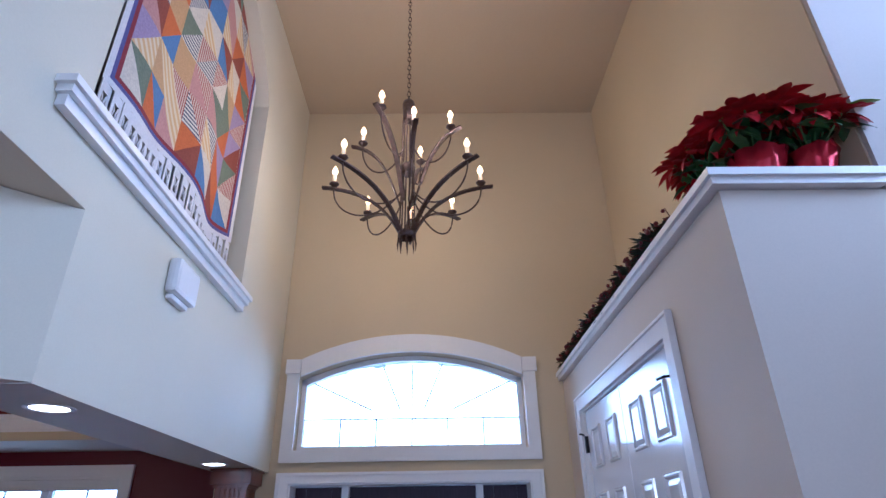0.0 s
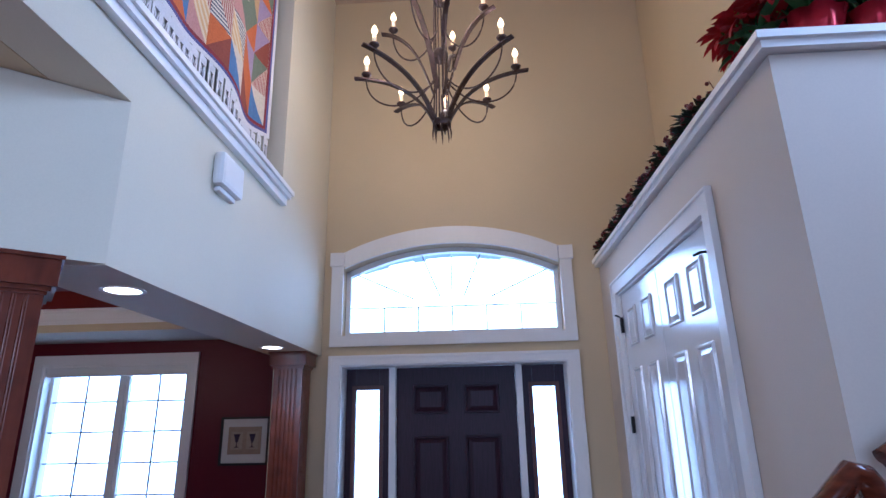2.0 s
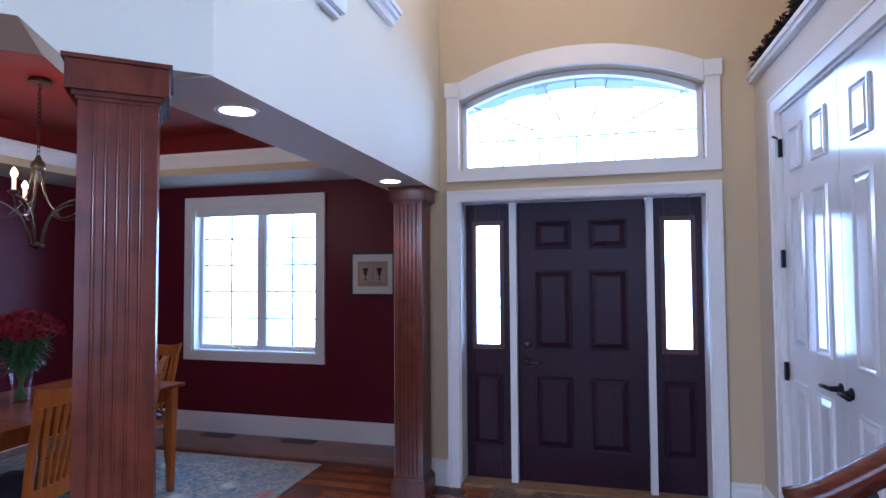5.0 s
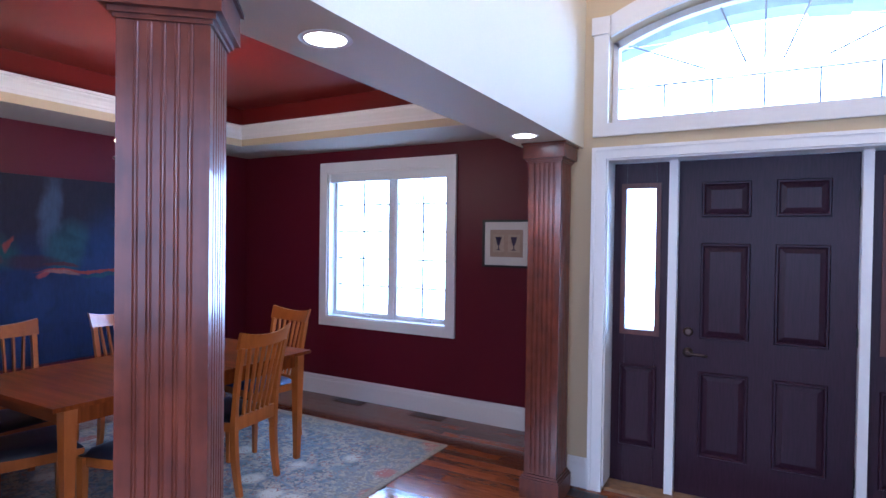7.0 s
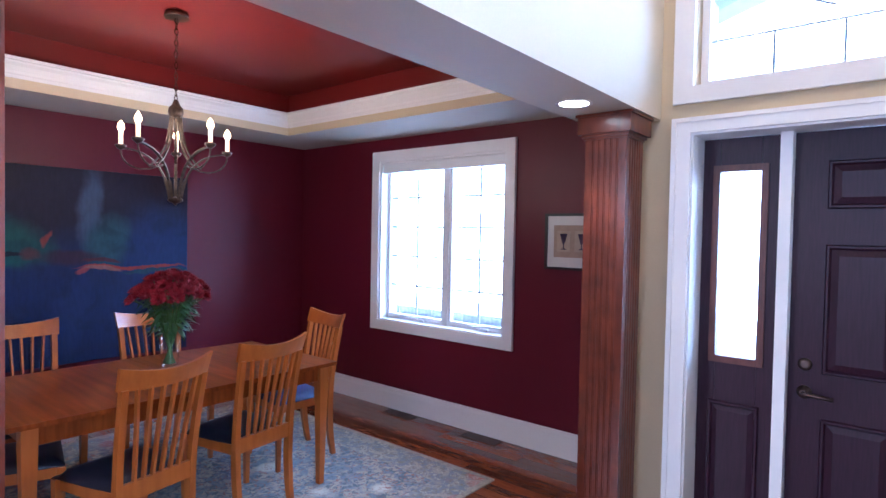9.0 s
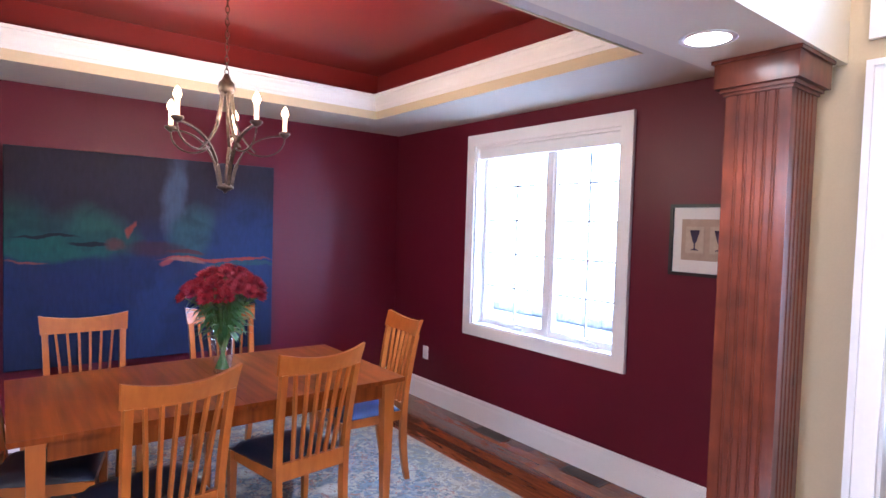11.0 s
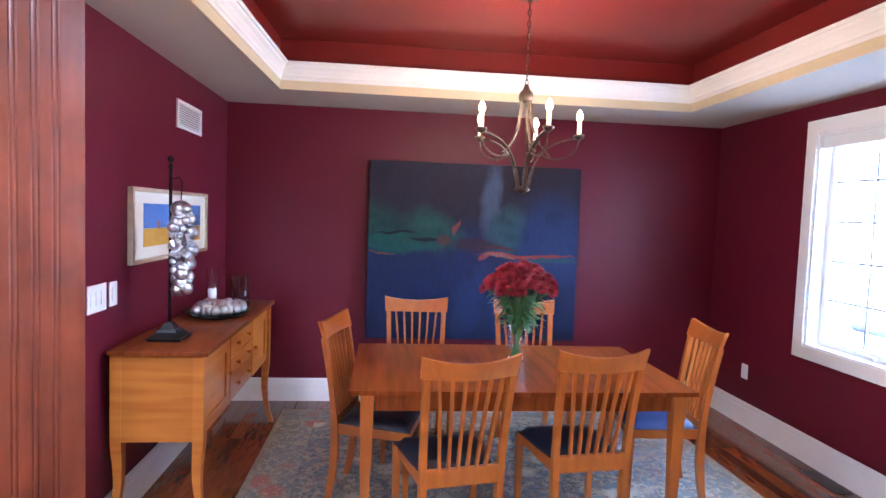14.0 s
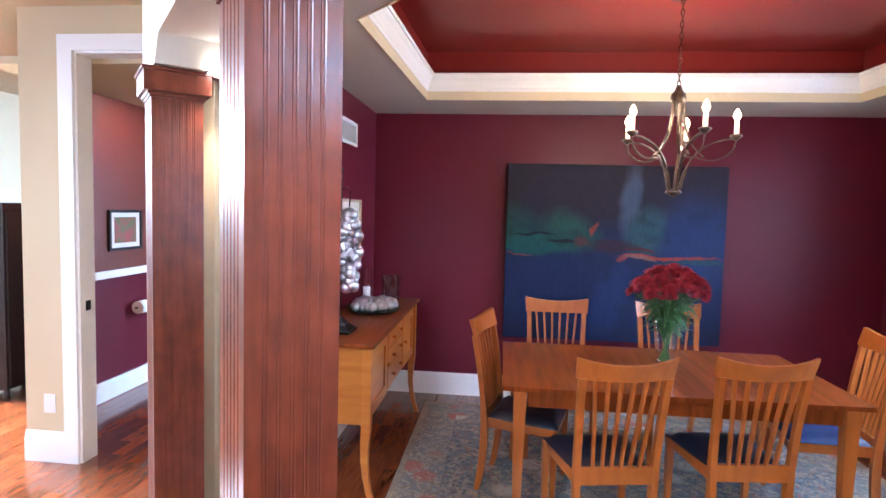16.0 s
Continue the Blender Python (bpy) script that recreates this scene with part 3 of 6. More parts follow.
# front door with sidelights
DF = 4.41
d = thing("door_1", "white-cased entry frame round the front door and its sidelights", "door frame", kind="structure")
bm = boxes((-0.978, -0.915, cy0, cy1, 0, 2.105), (0.757, 0.818, cy0, cy1, 0, 2.105), (-0.915, 0.757, cy0, cy1, 2.055, 2.105))
for q in ((-1.0, -0.978, cy0 - 0.008, cy1, 0, 2.125), (0.818, 0.84, cy0 - 0.008, cy1, 0, 2.125), (-0.978, 0.818, cy0 - 0.008, cy1, 2.105, 2.125)):
    cube(bm, *q)
part("casing", bm, TRIM, d)
part("jamb", boxes((-0.915, -0.905, DW - 0.003, DF + 0.03, 0.03, 2.055), (0.747, 0.757, DW - 0.003, DF + 0.03, 0.03, 2.055), (-0.905, 0.747, DW - 0.003, DF + 0.03, 2.045, 2.055)), TRIM, d)
for x0, x1 in ((-0.567, -0.519), (0.382, 0.428)):
    part("mullion", boxes((x0, x1, DF - 0.06, DF + 0.05, 0.02, 2.045)), TRIM, d)
part("threshold", boxes((-0.905, 0.747, DW + 0.02, DF + 0.06, 0.0, 0.022)), material("oak_threshold", (0.30, 0.17, 0.08), 0.5, grain=0.3, scale=20), d)

door = thing("front_door", "dark brown six-panel front door, closed", "door")
bm = B()
cube(bm, -0.517, 0.380, DF, DF + 0.045, 0.024, 2.043, 0.003)
part("door_leaf", bm, ESPRESSO, door)
for z0, z1 in ((1.70, 1.91), (0.975, 1.545), (0.268, 0.778)):
    for x0, x1 in ((-0.39, -0.128), (-0.006, 0.256)):
        part("panel", raised_panel(B(), x0, x1, z0, z1, DF, -1, 0.013, 0.05), ESPRESSO, door)
bm = lathe(B(), [(0.030, 0), (0.030, 0.006), (0.018, 0.012), (0.014, 0.03)], segs=20)
bmesh.ops.rotate(bm, verts=bm.verts, matrix=Matrix.Rotation(radians(90), 3, "X"))
bmesh.ops.translate(bm, verts=bm.verts, vec=(-0.452, DF, 0.885))
tube(bm, [(-0.452, DF - 0.02, 0.885), (-0.452, DF - 0.045, 0.885), (-0.44, DF - 0.055, 0.885), (-0.39, DF - 0.055, 0.883), (-0.34, DF - 0.05, 0.877)], 0.009)
part("lever_handle", bm, BRONZE, door, "dark bronze lever handle")
bm = lathe(B(), [(0.028, 0), (0.028, 0.006), (0.02, 0.016), (0.012, 0.018)], segs=20)
bmesh.ops.rotate(bm, verts=bm.verts, matrix=Matrix.Rotation(radians(90), 3, "X"))
bmesh.ops.translate(bm, verts=bm.verts, vec=(-0.452, DF, 1.01))
part("deadbolt", bm, BRONZE, door)
for z in (1.80, 1.05, 0.30):
    part("hinge", boxes((0.374, 0.3815, DF - 0.012, DF - 0.001, z - 0.05, z + 0.05)), BLACK, door)

for x0, x1, g0, g1 in ((-0.903, -0.569, -0.825, -0.648), (0.430, 0.745, 0.506, 0.673)):
    s_ = thing("sidelight", "dark brown sidelight with a tall narrow pane", "sidelight", group="front door sidelights")
    bm = boxes((x0, g0 - 0.001, DF, DF + 0.04, 0.024, 2.043), (g1 + 0.001, x1, DF, DF + 0.04, 0.024, 2.043), (g0, g1, DF, DF + 0.04, 0.024, 0.998), (g0, g1, DF, DF + 0.04, 1.884, 2.043))
    part("panel_frame", bm, ESPRESSO, s_)
    bm = boxes((g0 - 0.03, g0, DF - 0.012, DF - 0.001, 0.965, 1.915), (g1, g1 + 0.03, DF - 0.012, DF - 0.001, 0.965, 1.915), (g0, g1, DF - 0.012, DF - 0.001, 0.965, 0.998), (g0, g1, DF - 0.012, DF - 0.001, 1.884, 1.915))
    part("glazing_bead", bm, SASHWOOD, s_)
    pane = part("pane", boxes((g0, g1, DF + 0.018, DF + 0.021, 0.998, 1.884)), PANE, s_)
    pane.visible_shadow = False
    part("panel", raised_panel(B(), x0 + 0.05, x1 - 0.06, 0.262, 0.778, DF, -1, 0.013, 0.045), ESPRESSO, s_)

# closet double doors
d = thing("door_2", "white casing round the closet double doors", "door frame", kind="structure")
xo = CX - 0.022
bm = boxes((xo, CX - 0.002, K0 - 0.076, K0, 0, KZ), (xo, CX - 0.002, K1, K1 + 0.076, 0, KZ), (xo, CX - 0.002, K0 - 0.076, K1 + 0.076, KZ, KZ + 0.076))
for q in ((xo - 0.008, CX - 0.002, K0 - 0.09, K0 - 0.076, 0, KZ + 0.09), (xo - 0.008, CX - 0.002, K1 + 0.076, K1 + 0.09, 0, KZ + 0.09), (xo - 0.008, CX - 0.002, K0 - 0.076, K1 + 0.076, KZ + 0.076, KZ + 0.09)):
    cube(bm, *q)
part("casing", bm, TRIM, d)
part("jamb", boxes((CX - 0.002, CX + 0.12, K0 - 0.002, K0 + 0.012, 0, KZ), (CX - 0.002, CX + 0.12, K1 - 0.012, K1 + 0.002, 0, KZ), (CX - 0.002, CX + 0.12, K0 + 0.012, K1 - 0.012, KZ - 0.012, KZ + 0.002)), TRIM, d)
mid = (K0 + K1) / 2
for y0, y1, hy in ((K0 + 0.014, mid - 0.002, K0 + 0.012), (mid + 0.002, K1 - 0.014, K1 - 0.012)):
    leaf = thing("closet_door", "glossy white six-panel closet door, closed", "door", group="closet double doors")
    bm = B()
    cube(bm, CX + 0.012, CX + 0.047, y0, y1, 0.012, KZ - 0.014, 0.002)
    part("door_leaf", bm, DOORWHITE, leaf)
    w = y1 - y0
    for z0, z1 in ((2.065, 2.30), (1.13, 1.935), (0.24, 0.955)):
        for a, b in ((0.125, w / 2 - 0.065), (w / 2 + 0.065, w - 0.125)):
            part("panel", raised_panel(B(), y0 + a, y0 + b, z0, z1, CX + 0.012, -1, 0.012, 0.045, axis="y"), DOORWHITE, leaf)
    for z in (2.22, 1.60, 0.98, 0.30):
        bm = boxes((CX - 0.008, CX + 0.010, hy - 0.012, hy + 0.012, z - 0.05, z + 0.05))
        if z > 2:
            side = -1 if hy < mid else 1
            tube(bm, [(CX - 0.012, hy, z + 0.055), (CX - 0.03, hy - side * 0.02, z + 0.06), (CX - 0.05, hy - side * 0.055, z + 0.055)], 0.006, segs=6)
        part("hinge", bm, BLACK, leaf, "black iron hinge")
    side = 1 if hy < mid else -1
    py = (y1 - 0.05) if side > 0 else (y0 + 0.05)
    bm = lathe(B(), [(0.026, 0), (0.026, 0.006), (0.014, 0.012), (0.011, 0.05)], segs=16)
    bmesh.ops.rotate(bm, verts=bm.verts, matrix=Matrix.Rotation(radians(-90), 3, "Y"))
    bmesh.ops.translate(bm, verts=bm.verts, vec=(CX + 0.012, py, 1.02))
    tube(bm, [(CX - 0.036, py, 1.02), (CX - 0.042, py - side * 0.05, 1.022), (CX - 0.036, py - side * 0.10, 1.016)], 0.009)
    part("lever_handle", bm, BLACK, leaf)

# powder room door casing
d = thing("door_3", "white casing of the open powder room doorway", "door frame", kind="structure")
xo = PX + 0.022
bm = boxes((PX + 0.002, xo, -0.565, -0.475, 0, 2.455), (PX + 0.002, xo, 0.42, 0.51, 0, 2.455), (PX + 0.002, xo, -0.565, 0.51, 2.455, 2.545))
part("casing", bm, TRIM, d)
part("jamb", boxes((PX - 0.122, PX + 0.002, -0.477, -0.46, 0, 2.455), (PX - 0.122, PX + 0.002, 0.405, 0.422, 0, 2.455), (PX - 0.122, PX + 0.002, -0.46, 0.405, 2.44, 2.457)), TRIM, d)
part("strike_plate", boxes((PX - 0.08, PX - 0.04, -0.4595, -0.456, 0.93, 0.99)), BLACK, d)

# ---- columns ----


def column(name, x, y, turn, w=0.195, label="", depth=None, top=2.128):
    c = thing(name, label, "column", (x, y, 0), turn, group="fluted cherry columns")
    d_ = depth or w
    hx, hy = w / 2, d_ / 2
    # outline with five beaded double grooves a face
    def side(n):
        """offsets along one face with grooves, from -1 to 1, and their depth"""
        out = [(-1.0, 0.0)]
        for k in range(n):
            c0 = -0.58 + 1.16 * k / (n - 1)
            out += [(c0 - 0.066, 0.0), (c0 - 0.038, 0.0023), (c0 - 0.012, 0.0008), (c0 + 0.012, 0.0008), (c0 + 0.038, 0.0023), (c0 + 0.066, 0.0)]
        return out
    pts = []
    for ax in range(4):
        for u, dep in side(5):
            a, b = u, 1.0
            px, py = {0: (a * hx, -hy + dep), 1: (hx - dep, a * hy), 2: (-a * hx, hy - dep), 3: (-hx + dep, -a * hy)}[ax]
            pts.append((px, py))
    part("shaft", prism(B(), pts, 0.14, top - 0.10), CHERRY, c)
    bm = B()
    for z0, z1, o in ((0.0, 0.115, 0.022), (0.115, 0.128, 0.016), (0.128, 0.142, 0.008)):
        cube(bm, -hx - o, hx + o, -hy - o, hy + o, z0, z1)
    part("base", bm, CHERRY, c)
    bm = B()
    for z0, z1, o in ((top - 0.115, top - 0.105, 0.006), (top - 0.105, top - 0.092, 0.014), (top - 0.092, top - 0.012, 0.028), (top - 0.012, top, 0.036)):
        cube(bm, -hx - o, hx + o, -hy - o, hy + o, z0, z1)
    part("capital", bm, CHERRY, c)
    return c


column("column", -1.294, 1.559, 40, label="square fluted cherry column at the angled dining entry")
column("column", -2.43, 0.635, 40, label="square fluted cherry column at the hall end of the entry")
column("column", -1.205, 4.03, 0, w=0.20, depth=0.20, label="square fluted cherry column against the front wall")

# ---- dining room things ----


def dining_chair(seat_mat, label, at, turn):
    c = thing("dining_chair", label, "chair", (at[0], at[1], 0.009), turn, group="chairs round the dining table")
    # back legs run up into the back posts, which lean back and flare outwards
    for s in (-1, 1):
        pts = bezier((s * 0.168, -0.235, 0.0), (s * 0.176, -0.175, 0.25), (s * 0.178, -0.185, 0.50), (s * 0.192, -0.263, 0.885), 12)
        bm = B()
        rings = []
        for i, p in enumerate(pts):
            w, d_ = 0.030, 0.030 + 0.012 * math.sin(math.pi * min(i / 8, 1))
            rings.append([bm.verts.new((p.x + a * w / 2, p.y + b * d_ / 2, p.z)) for a, b in ((-1, -1), (1, -1), (1, 1), (-1, 1))])
        for a, b in zip(rings, rings[1:]):
            for k in range(4):
                bm.faces.new((a[k], a[(k + 1) % 4], b[(k + 1) % 4], b[k]))
        bm.faces.new(rings[0][::-1])
        bm.faces.new(rings[-1])
        part("back_post", bm, CHAIRWOOD, c)
        bm = B()
        rings = []
        for z, w in ((0.0, 0.024), (0.2, 0.031), (0.425, 0.038)):
            rings.append([bm.verts.new((s * 0.205 + a * w / 2, 0.20 + b * w / 2, z)) for a, b in ((-1, -1), (1, -1), (1, 1), (-1, 1))])
        for a, b in zip(rings, rings[1:]):
            for k in range(4):
                bm.faces.new((a[k], a[(k + 1) % 4], b[(k + 1) % 4], b[k]))
        bm.faces.new(rings[0][::-1])
        bm.faces.new(rings[-1])
        part("front_leg", bm, CHAIRWOOD, c)
    # curved crest rail
    bm = B()
    rows = []
    for i in range(13):
        u = -1 + i / 6
        x, bow = u * 0.222, 0.035 * (1 - u * u)
        low, high = 0.875 + 0.006 * u * u, 0.952 + 0.030 * u * u
        yl, yh = -0.252 - bow, -0.282 - bow
        rows.append([bm.verts.new(p) for p in ((x * 0.965, yl + 0.011, low), (x, yh + 0.011, high), (x, yh - 0.011, high), (x * 0.965, yl - 0.011, low))])
    for a, b in zip(rows, rows[1:]):
        for k in range(4):
            bm.faces.new((a[k], b[k], b[(k + 1) % 4], a[(k + 1) % 4])).smooth = True
    bm.faces.new(rows[0])
    bm.faces.new(rows[-1][::-1])
    along = {v: i for i, r in enumerate(rows) for v in r}
    for e in bm.edges:
        e.smooth = along[e.verts[0]] == along[e.verts[1]]
    part("crest_rail", bm, CHAIRWOOD, c)
    bm = B()
    cube(bm, -0.170, 0.170, -0.212, -0.190, 0.385, 0.465, 0.003)
    part("lower_back_rail", bm, CHAIRWOOD, c)
    for k in range(6):
        u = -1 + 2 * k / 5
        lo = (u * 0.106, -0.201, 0.46)
        hi = (u * 0.142, -0.256 - 0.035 * (1 - (u * 0.6) ** 2), 0.885)
        mid_ = ((lo[0] + hi[0]) / 2, (lo[1] + hi[1]) / 2 - 0.004, 0.70)
        part("slat", tube(B(), [lo, mid_, hi], 0.009, flat=(0.021, 0.012)), CHAIRWOOD, c)
    bm = boxes((-0.215, 0.215, 0.186, 0.208, 0.375, 0.43))
    for s in (-1, 1):
        prism(bm, [(s * 0.195 - 0.011, 0.19), (s * 0.168 - 0.011, -0.19), (s * 0.168 + 0.011, -0.19), (s * 0.195 + 0.011, 0.19)], 0.375, 0.43)
    part("seat_frame", bm, CHAIRWOOD, c)
    # upholstered seat, domed
    bm = B()
    n = 10
    grid = []
    for j in range(n + 1):
        v = -1 + 2 * j / n
        row = []
        for i in range(n + 1):
            u = -1 + 2 * i / n
            hw = 0.176 + 0.024 * (v + 1)
            e = max(abs(u), abs(v))
            z = 0.432 + 0.040 * (1 - e ** 4) ** 0.5
            row.append(bm.verts.new((u * hw * (1 - 0.02 * v * v), v * 0.198 + 0.018, z)))
        grid.append(row)
    for j in range(n):
        for i in range(n):
            bm.faces.new((grid[j][i], grid[j][i + 1], grid[j + 1][i + 1], grid[j + 1][i])).smooth = True
    rim = [grid[0][i] for i in range(n)] + [grid[j][n] for j in range(n)] + [grid[n][n - i] for i in range(n)] + [grid[n - j][0] for j in range(n)]
    low = [bm.verts.new((v.co.x, v.co.y, 0.428)) for v in rim]
    for i in range(len(rim)):
        k = (i + 1) % len(rim)
        bm.faces.new((rim[i], low[i], low[k], rim[k]))
    bm.faces.new(low)
    part("seat", bm, seat_mat, c, "blue upholstered seat" if seat_mat == BLUESEAT else "black upholstered seat")
    return c


black_lab = "honey cherry dining chair with a slatted back and black seat"
dining_chair(NAVY, black_lab, (-2.861, 2.524), 101)
dining_chair(NAVY, black_lab, (-2.99, 3.165), 96.7)
dining_chair(BLUESEAT, "honey cherry dining chair with a slatted back and blue seat", (-3.385, 3.79), 173)
dining_chair(NAVY, black_lab, (-3.94, 3.19), -90)
dining_chair(NAVY, black_lab, (-3.95, 2.425), -90)
dining_chair(NAVY, black_lab, (-3.40, 2.195), -14)

# table
tb = thing("dining_table", "cherry dining table with tapered legs, set on the rug", "table", (-3.306, 2.89, 0.009))
L, Wd, TT = 0.838, 0.474, 0.748


# boards run across the table; its long sides bow outwards a little
N_BOARDS = 10
for i in range(N_BOARDS):
    y0, y1 = -L + 2 * L * i / N_BOARDS, -L + 2 * L * (i + 1) / N_BOARDS
    hx0, hx1 = [Wd + 0.012 * (1 - (y / L) ** 2) for y in (y0, y1)]
    gap = 0.0010 if i == N_BOARDS // 2 else 0.0001
    bm = prism(B(), [(-hx0, y0 + gap), (hx0, y0 + gap), (hx1, y1 - 0.0001), (-hx1, y1 - 0.0001)], TT - 0.022, TT)
    part("board", bm, TABLEWOOD, tb)
for sx in (-1, 1):
    part("apron", boxes(*[(sx * (Wd - 0.045) - 0.011, sx * (Wd - 0.045) + 0.011, -L + 0.12, L - 0.12, TT - 0.105, TT - 0.023)]), TABLEWOOD, tb)
for sy in (-1, 1):
    part("apron", boxes((-Wd + 0.07, Wd - 0.07, sy * (L - 0.085) - 0.011, sy * (L - 0.085) + 0.011, TT - 0.105, TT - 0.023)), TABLEWOOD, tb)
    for sx in (-1, 1):
        bm = B()
        rings = []
        for z, w in ((0.0, 0.034), (TT - 0.11, 0.060), (TT - 0.023, 0.062)):
            rings.append([bm.verts.new((sx * (Wd - 0.045) + a * w / 2, sy * (L - 0.085) + b * w / 2, z)) for a, b in ((-1, -1), (1, -1), (1, 1), (-1, 1))])
        for a, b in zip(rings, rings[1:]):
            for k in range(4):
                bm.faces.new((a[k], a[(k + 1) % 4], b[(k + 1) % 4], b[k]))
        bm.faces.new(rings[0][::-1])
        bm.faces.new(rings[-1])
        part("leg", bm, CHAIRWOOD, tb)

# vase of chrysanthemums
VX, VY, VZ = -3.392, 2.955, 0.757
rnd = random.Random(5)
vs = thing("flower_vase", "tall clear glass vase of red chrysanthemums on the table", "vase", (VX, VY, VZ))
bm = lathe(B(), [(0.001, 0.002), (0.042, 0.002), (0.045, 0.01), (0.047, 0.06), (0.057, 0.16), (0.076, 0.245), (0.0775, 0.247), (0.075, 0.247)], segs=28, cap=False)
part("vase_glass", bm, GLASS, vs).visible_shadow = False
heads = []
for k in range(76):
    a, r = k * 2.39996, 0.196 * math.sqrt((k + 0.5) / 76)
    z = 0.528 - 3.0 * r * r + rnd.uniform(-0.025, 0.02)
    heads.append((r * math.cos(a) + rnd.uniform(-0.01, 0.01), r * math.sin(a) + rnd.uniform(-0.01, 0.01), z))
for x, y, z in heads:
    b0 = (-x * 0.16 + rnd.uniform(-0.01, 0.01), -y * 0.16 + rnd.uniform(-0.01, 0.01), 0.025)
    part("stem", tube(B(), [b0, (x * 0.22, y * 0.22, 0.22), (x * 0.62, y * 0.62, 0.36), (x, y, z)], 0.003, segs=5), STEM, vs)


def leaf(bm, base, direction, length, width, droop=0.2, up=None):
    """A folded leaf of eight faces."""
    d = Vector(direction).normalized()
    upv = Vector(up) if up else Vector((0, 0, 1))
    s = d.cross(upv)
    s = s.normalized() if s.length > 1e-3 else Vector((1, 0, 0))
    u = s.cross(d).normalized()
    b0 = Vector(base)
    rows = []
    for f, w in ((0.0, 0.08), (0.3, 0.85), (0.6, 0.9), (0.85, 0.45), (1.0, 0.02)):
        c = b0 + d * length * f - u * droop * length * f * f
        rows.append([bm.verts.new(c - s * w * width / 2 + u * 0.12 * width * w), bm.verts.new(c), bm.verts.new(c + s * w * width / 2 + u * 0.12 * width * w)])
    for a, b in zip(rows, rows[1:]):
        for k in range(2):
            bm.faces.new((a[k], a[k + 1], b[k + 1], b[k])).smooth = True


bm = B()
for k in range(150):
    a, z = rnd.uniform(0, 6.28), rnd.uniform(0.20, 0.45)
    r = 0.04 + 0.34 * (z - 0.2)
    leaf(bm, (r * math.cos(a), r * math.sin(a), z), (math.cos(a), math.sin(a), rnd.uniform(-0.5, 0.7)), rnd.uniform(0.05, 0.10), 0.026, 0.5)
part("foliage", bm, LEAF, vs)
head_meshes = []
for v_ in range(4):
    bm = B()
    for ring_, (n, tilt, ln) in enumerate(((14, 0.05, 0.046), (13, 0.55, 0.042), (10, 1.2, 0.034), (7, 2.6, 0.026))):
        for k in range(n):
            a = 2 * math.pi * (k + 0.5 * ring_) / n + rnd.uniform(-0.12, 0.12)
            d = Vector((math.cos(a), math.sin(a), tilt + rnd.uniform(-0.1, 0.1))).normalized()
            s = Vector((-math.sin(a), math.cos(a), 0)) * 0.0072
            c = Vector((0, 0, 0))
            v = [bm.verts.new(p) for p in (c - s * 0.5, c + s * 0.5, c + d * ln * 0.7 + s, c + d * ln + Vector((0, 0, 0.008)), c + d * ln * 0.7 - s)]
            bm.faces.new(v)
    head_meshes.append(mesh_of("blossom", bm, PETAL))
for k, (x, y, z) in enumerate(heads):
    ob = new("blossom", head_meshes[k % 4])
    ob.parent = vs
    ob.matrix_local = Matrix.Translation((x, y, z)) @ Matrix.Rotation(math.hypot(x, y) * 4.0, 4, Vector((-y, x, 0.0001)).normalized()) @ Matrix.Rotation(k * 1.7, 4, "Z")

# sideboard
SX0, SX1, SY0, SY1, SZ = -4.51, -2.975, 0.955, 1.375, 0.895
sb = thing("sideboard", "long cherry sideboard with doors and drawers on curved legs", "sideboard", (0, 0, 0.0))
bm = B()
cube(bm, SX0 - 0.02, SX1 + 0.02, SY0 - 0.005, SY1 + 0.02, SZ - 0.024, SZ, 0.004)
part("top", bm, TABLEWOOD, sb)
part("carcass", boxes((SX0 + 0.03, SX1 - 0.03, SY0 + 0.01, SY1 - 0.032, 0.46, SZ - 0.026)), SIDEWOOD, sb)
for x in (SX0, SX1 - 0.02):
    part("end_panel", boxes((x + 0.002, x + 0.018, SY0 + 0.05, SY1 - 0.05, 0.46, SZ - 0.026)), SIDEWOOD, sb)
for x in (SX0, SX1 - 0.05):
    for y, sy in ((SY0, -1), (SY1 - 0.05, 1)):
        bm = B()
        rings = []
        for i in range(11):
            z = (SZ - 0.026) * (1 - i / 10)
            if z > 0.44:
                w, o = 0.05, 0.0
            else:
                f = 1 - z / 0.44
                w = 0.05 - 0.022 * math.sin(f * 1.5)
                o = sy * (0.045 * f ** 2.6 - 0.012 * math.sin(f * math.pi))
            cx_, cy_ = x + 0.025, y + 0.025 + o
            rings.append([bm.verts.new((cx_ + a * w / 2, cy_ + b * w / 2, z)) for a, b in ((-1, -1), (1, -1), (1, 1), (-1, 1))])
        for a, b in zip(rings, rings[1:]):
            for k in range(4):
                bm.faces.new((a[k], b[k], b[(k + 1) % 4], a[(k + 1) % 4]))
        bm.faces.new(rings[0])
        bm.faces.new(rings[-1][::-1])
        part("leg", bm, SIDEWOOD, sb)
fy = SY1 - 0.032
parts_x = [(SX1 - 0.06, SX1 - 0.50), (SX1 - 0.52, SX0 + 0.52), (SX0 + 0.50, SX0 + 0.06)]


def knob_on(owner, x, z):
    bm = lathe(B(), [(0.006, 0), (0.006, 0.010), (0.013, 0.016), (0.014, 0.022), (0.009, 0.027)], segs=14)
    bmesh.ops.rotate(bm, verts=bm.verts, matrix=Matrix.Rotation(radians(-90), 3, "X"))
    bmesh.ops.translate(bm, verts=bm.verts, vec=(x, fy + 0.015, z))
    part("knob", bm, SIDEWOOD, owner)


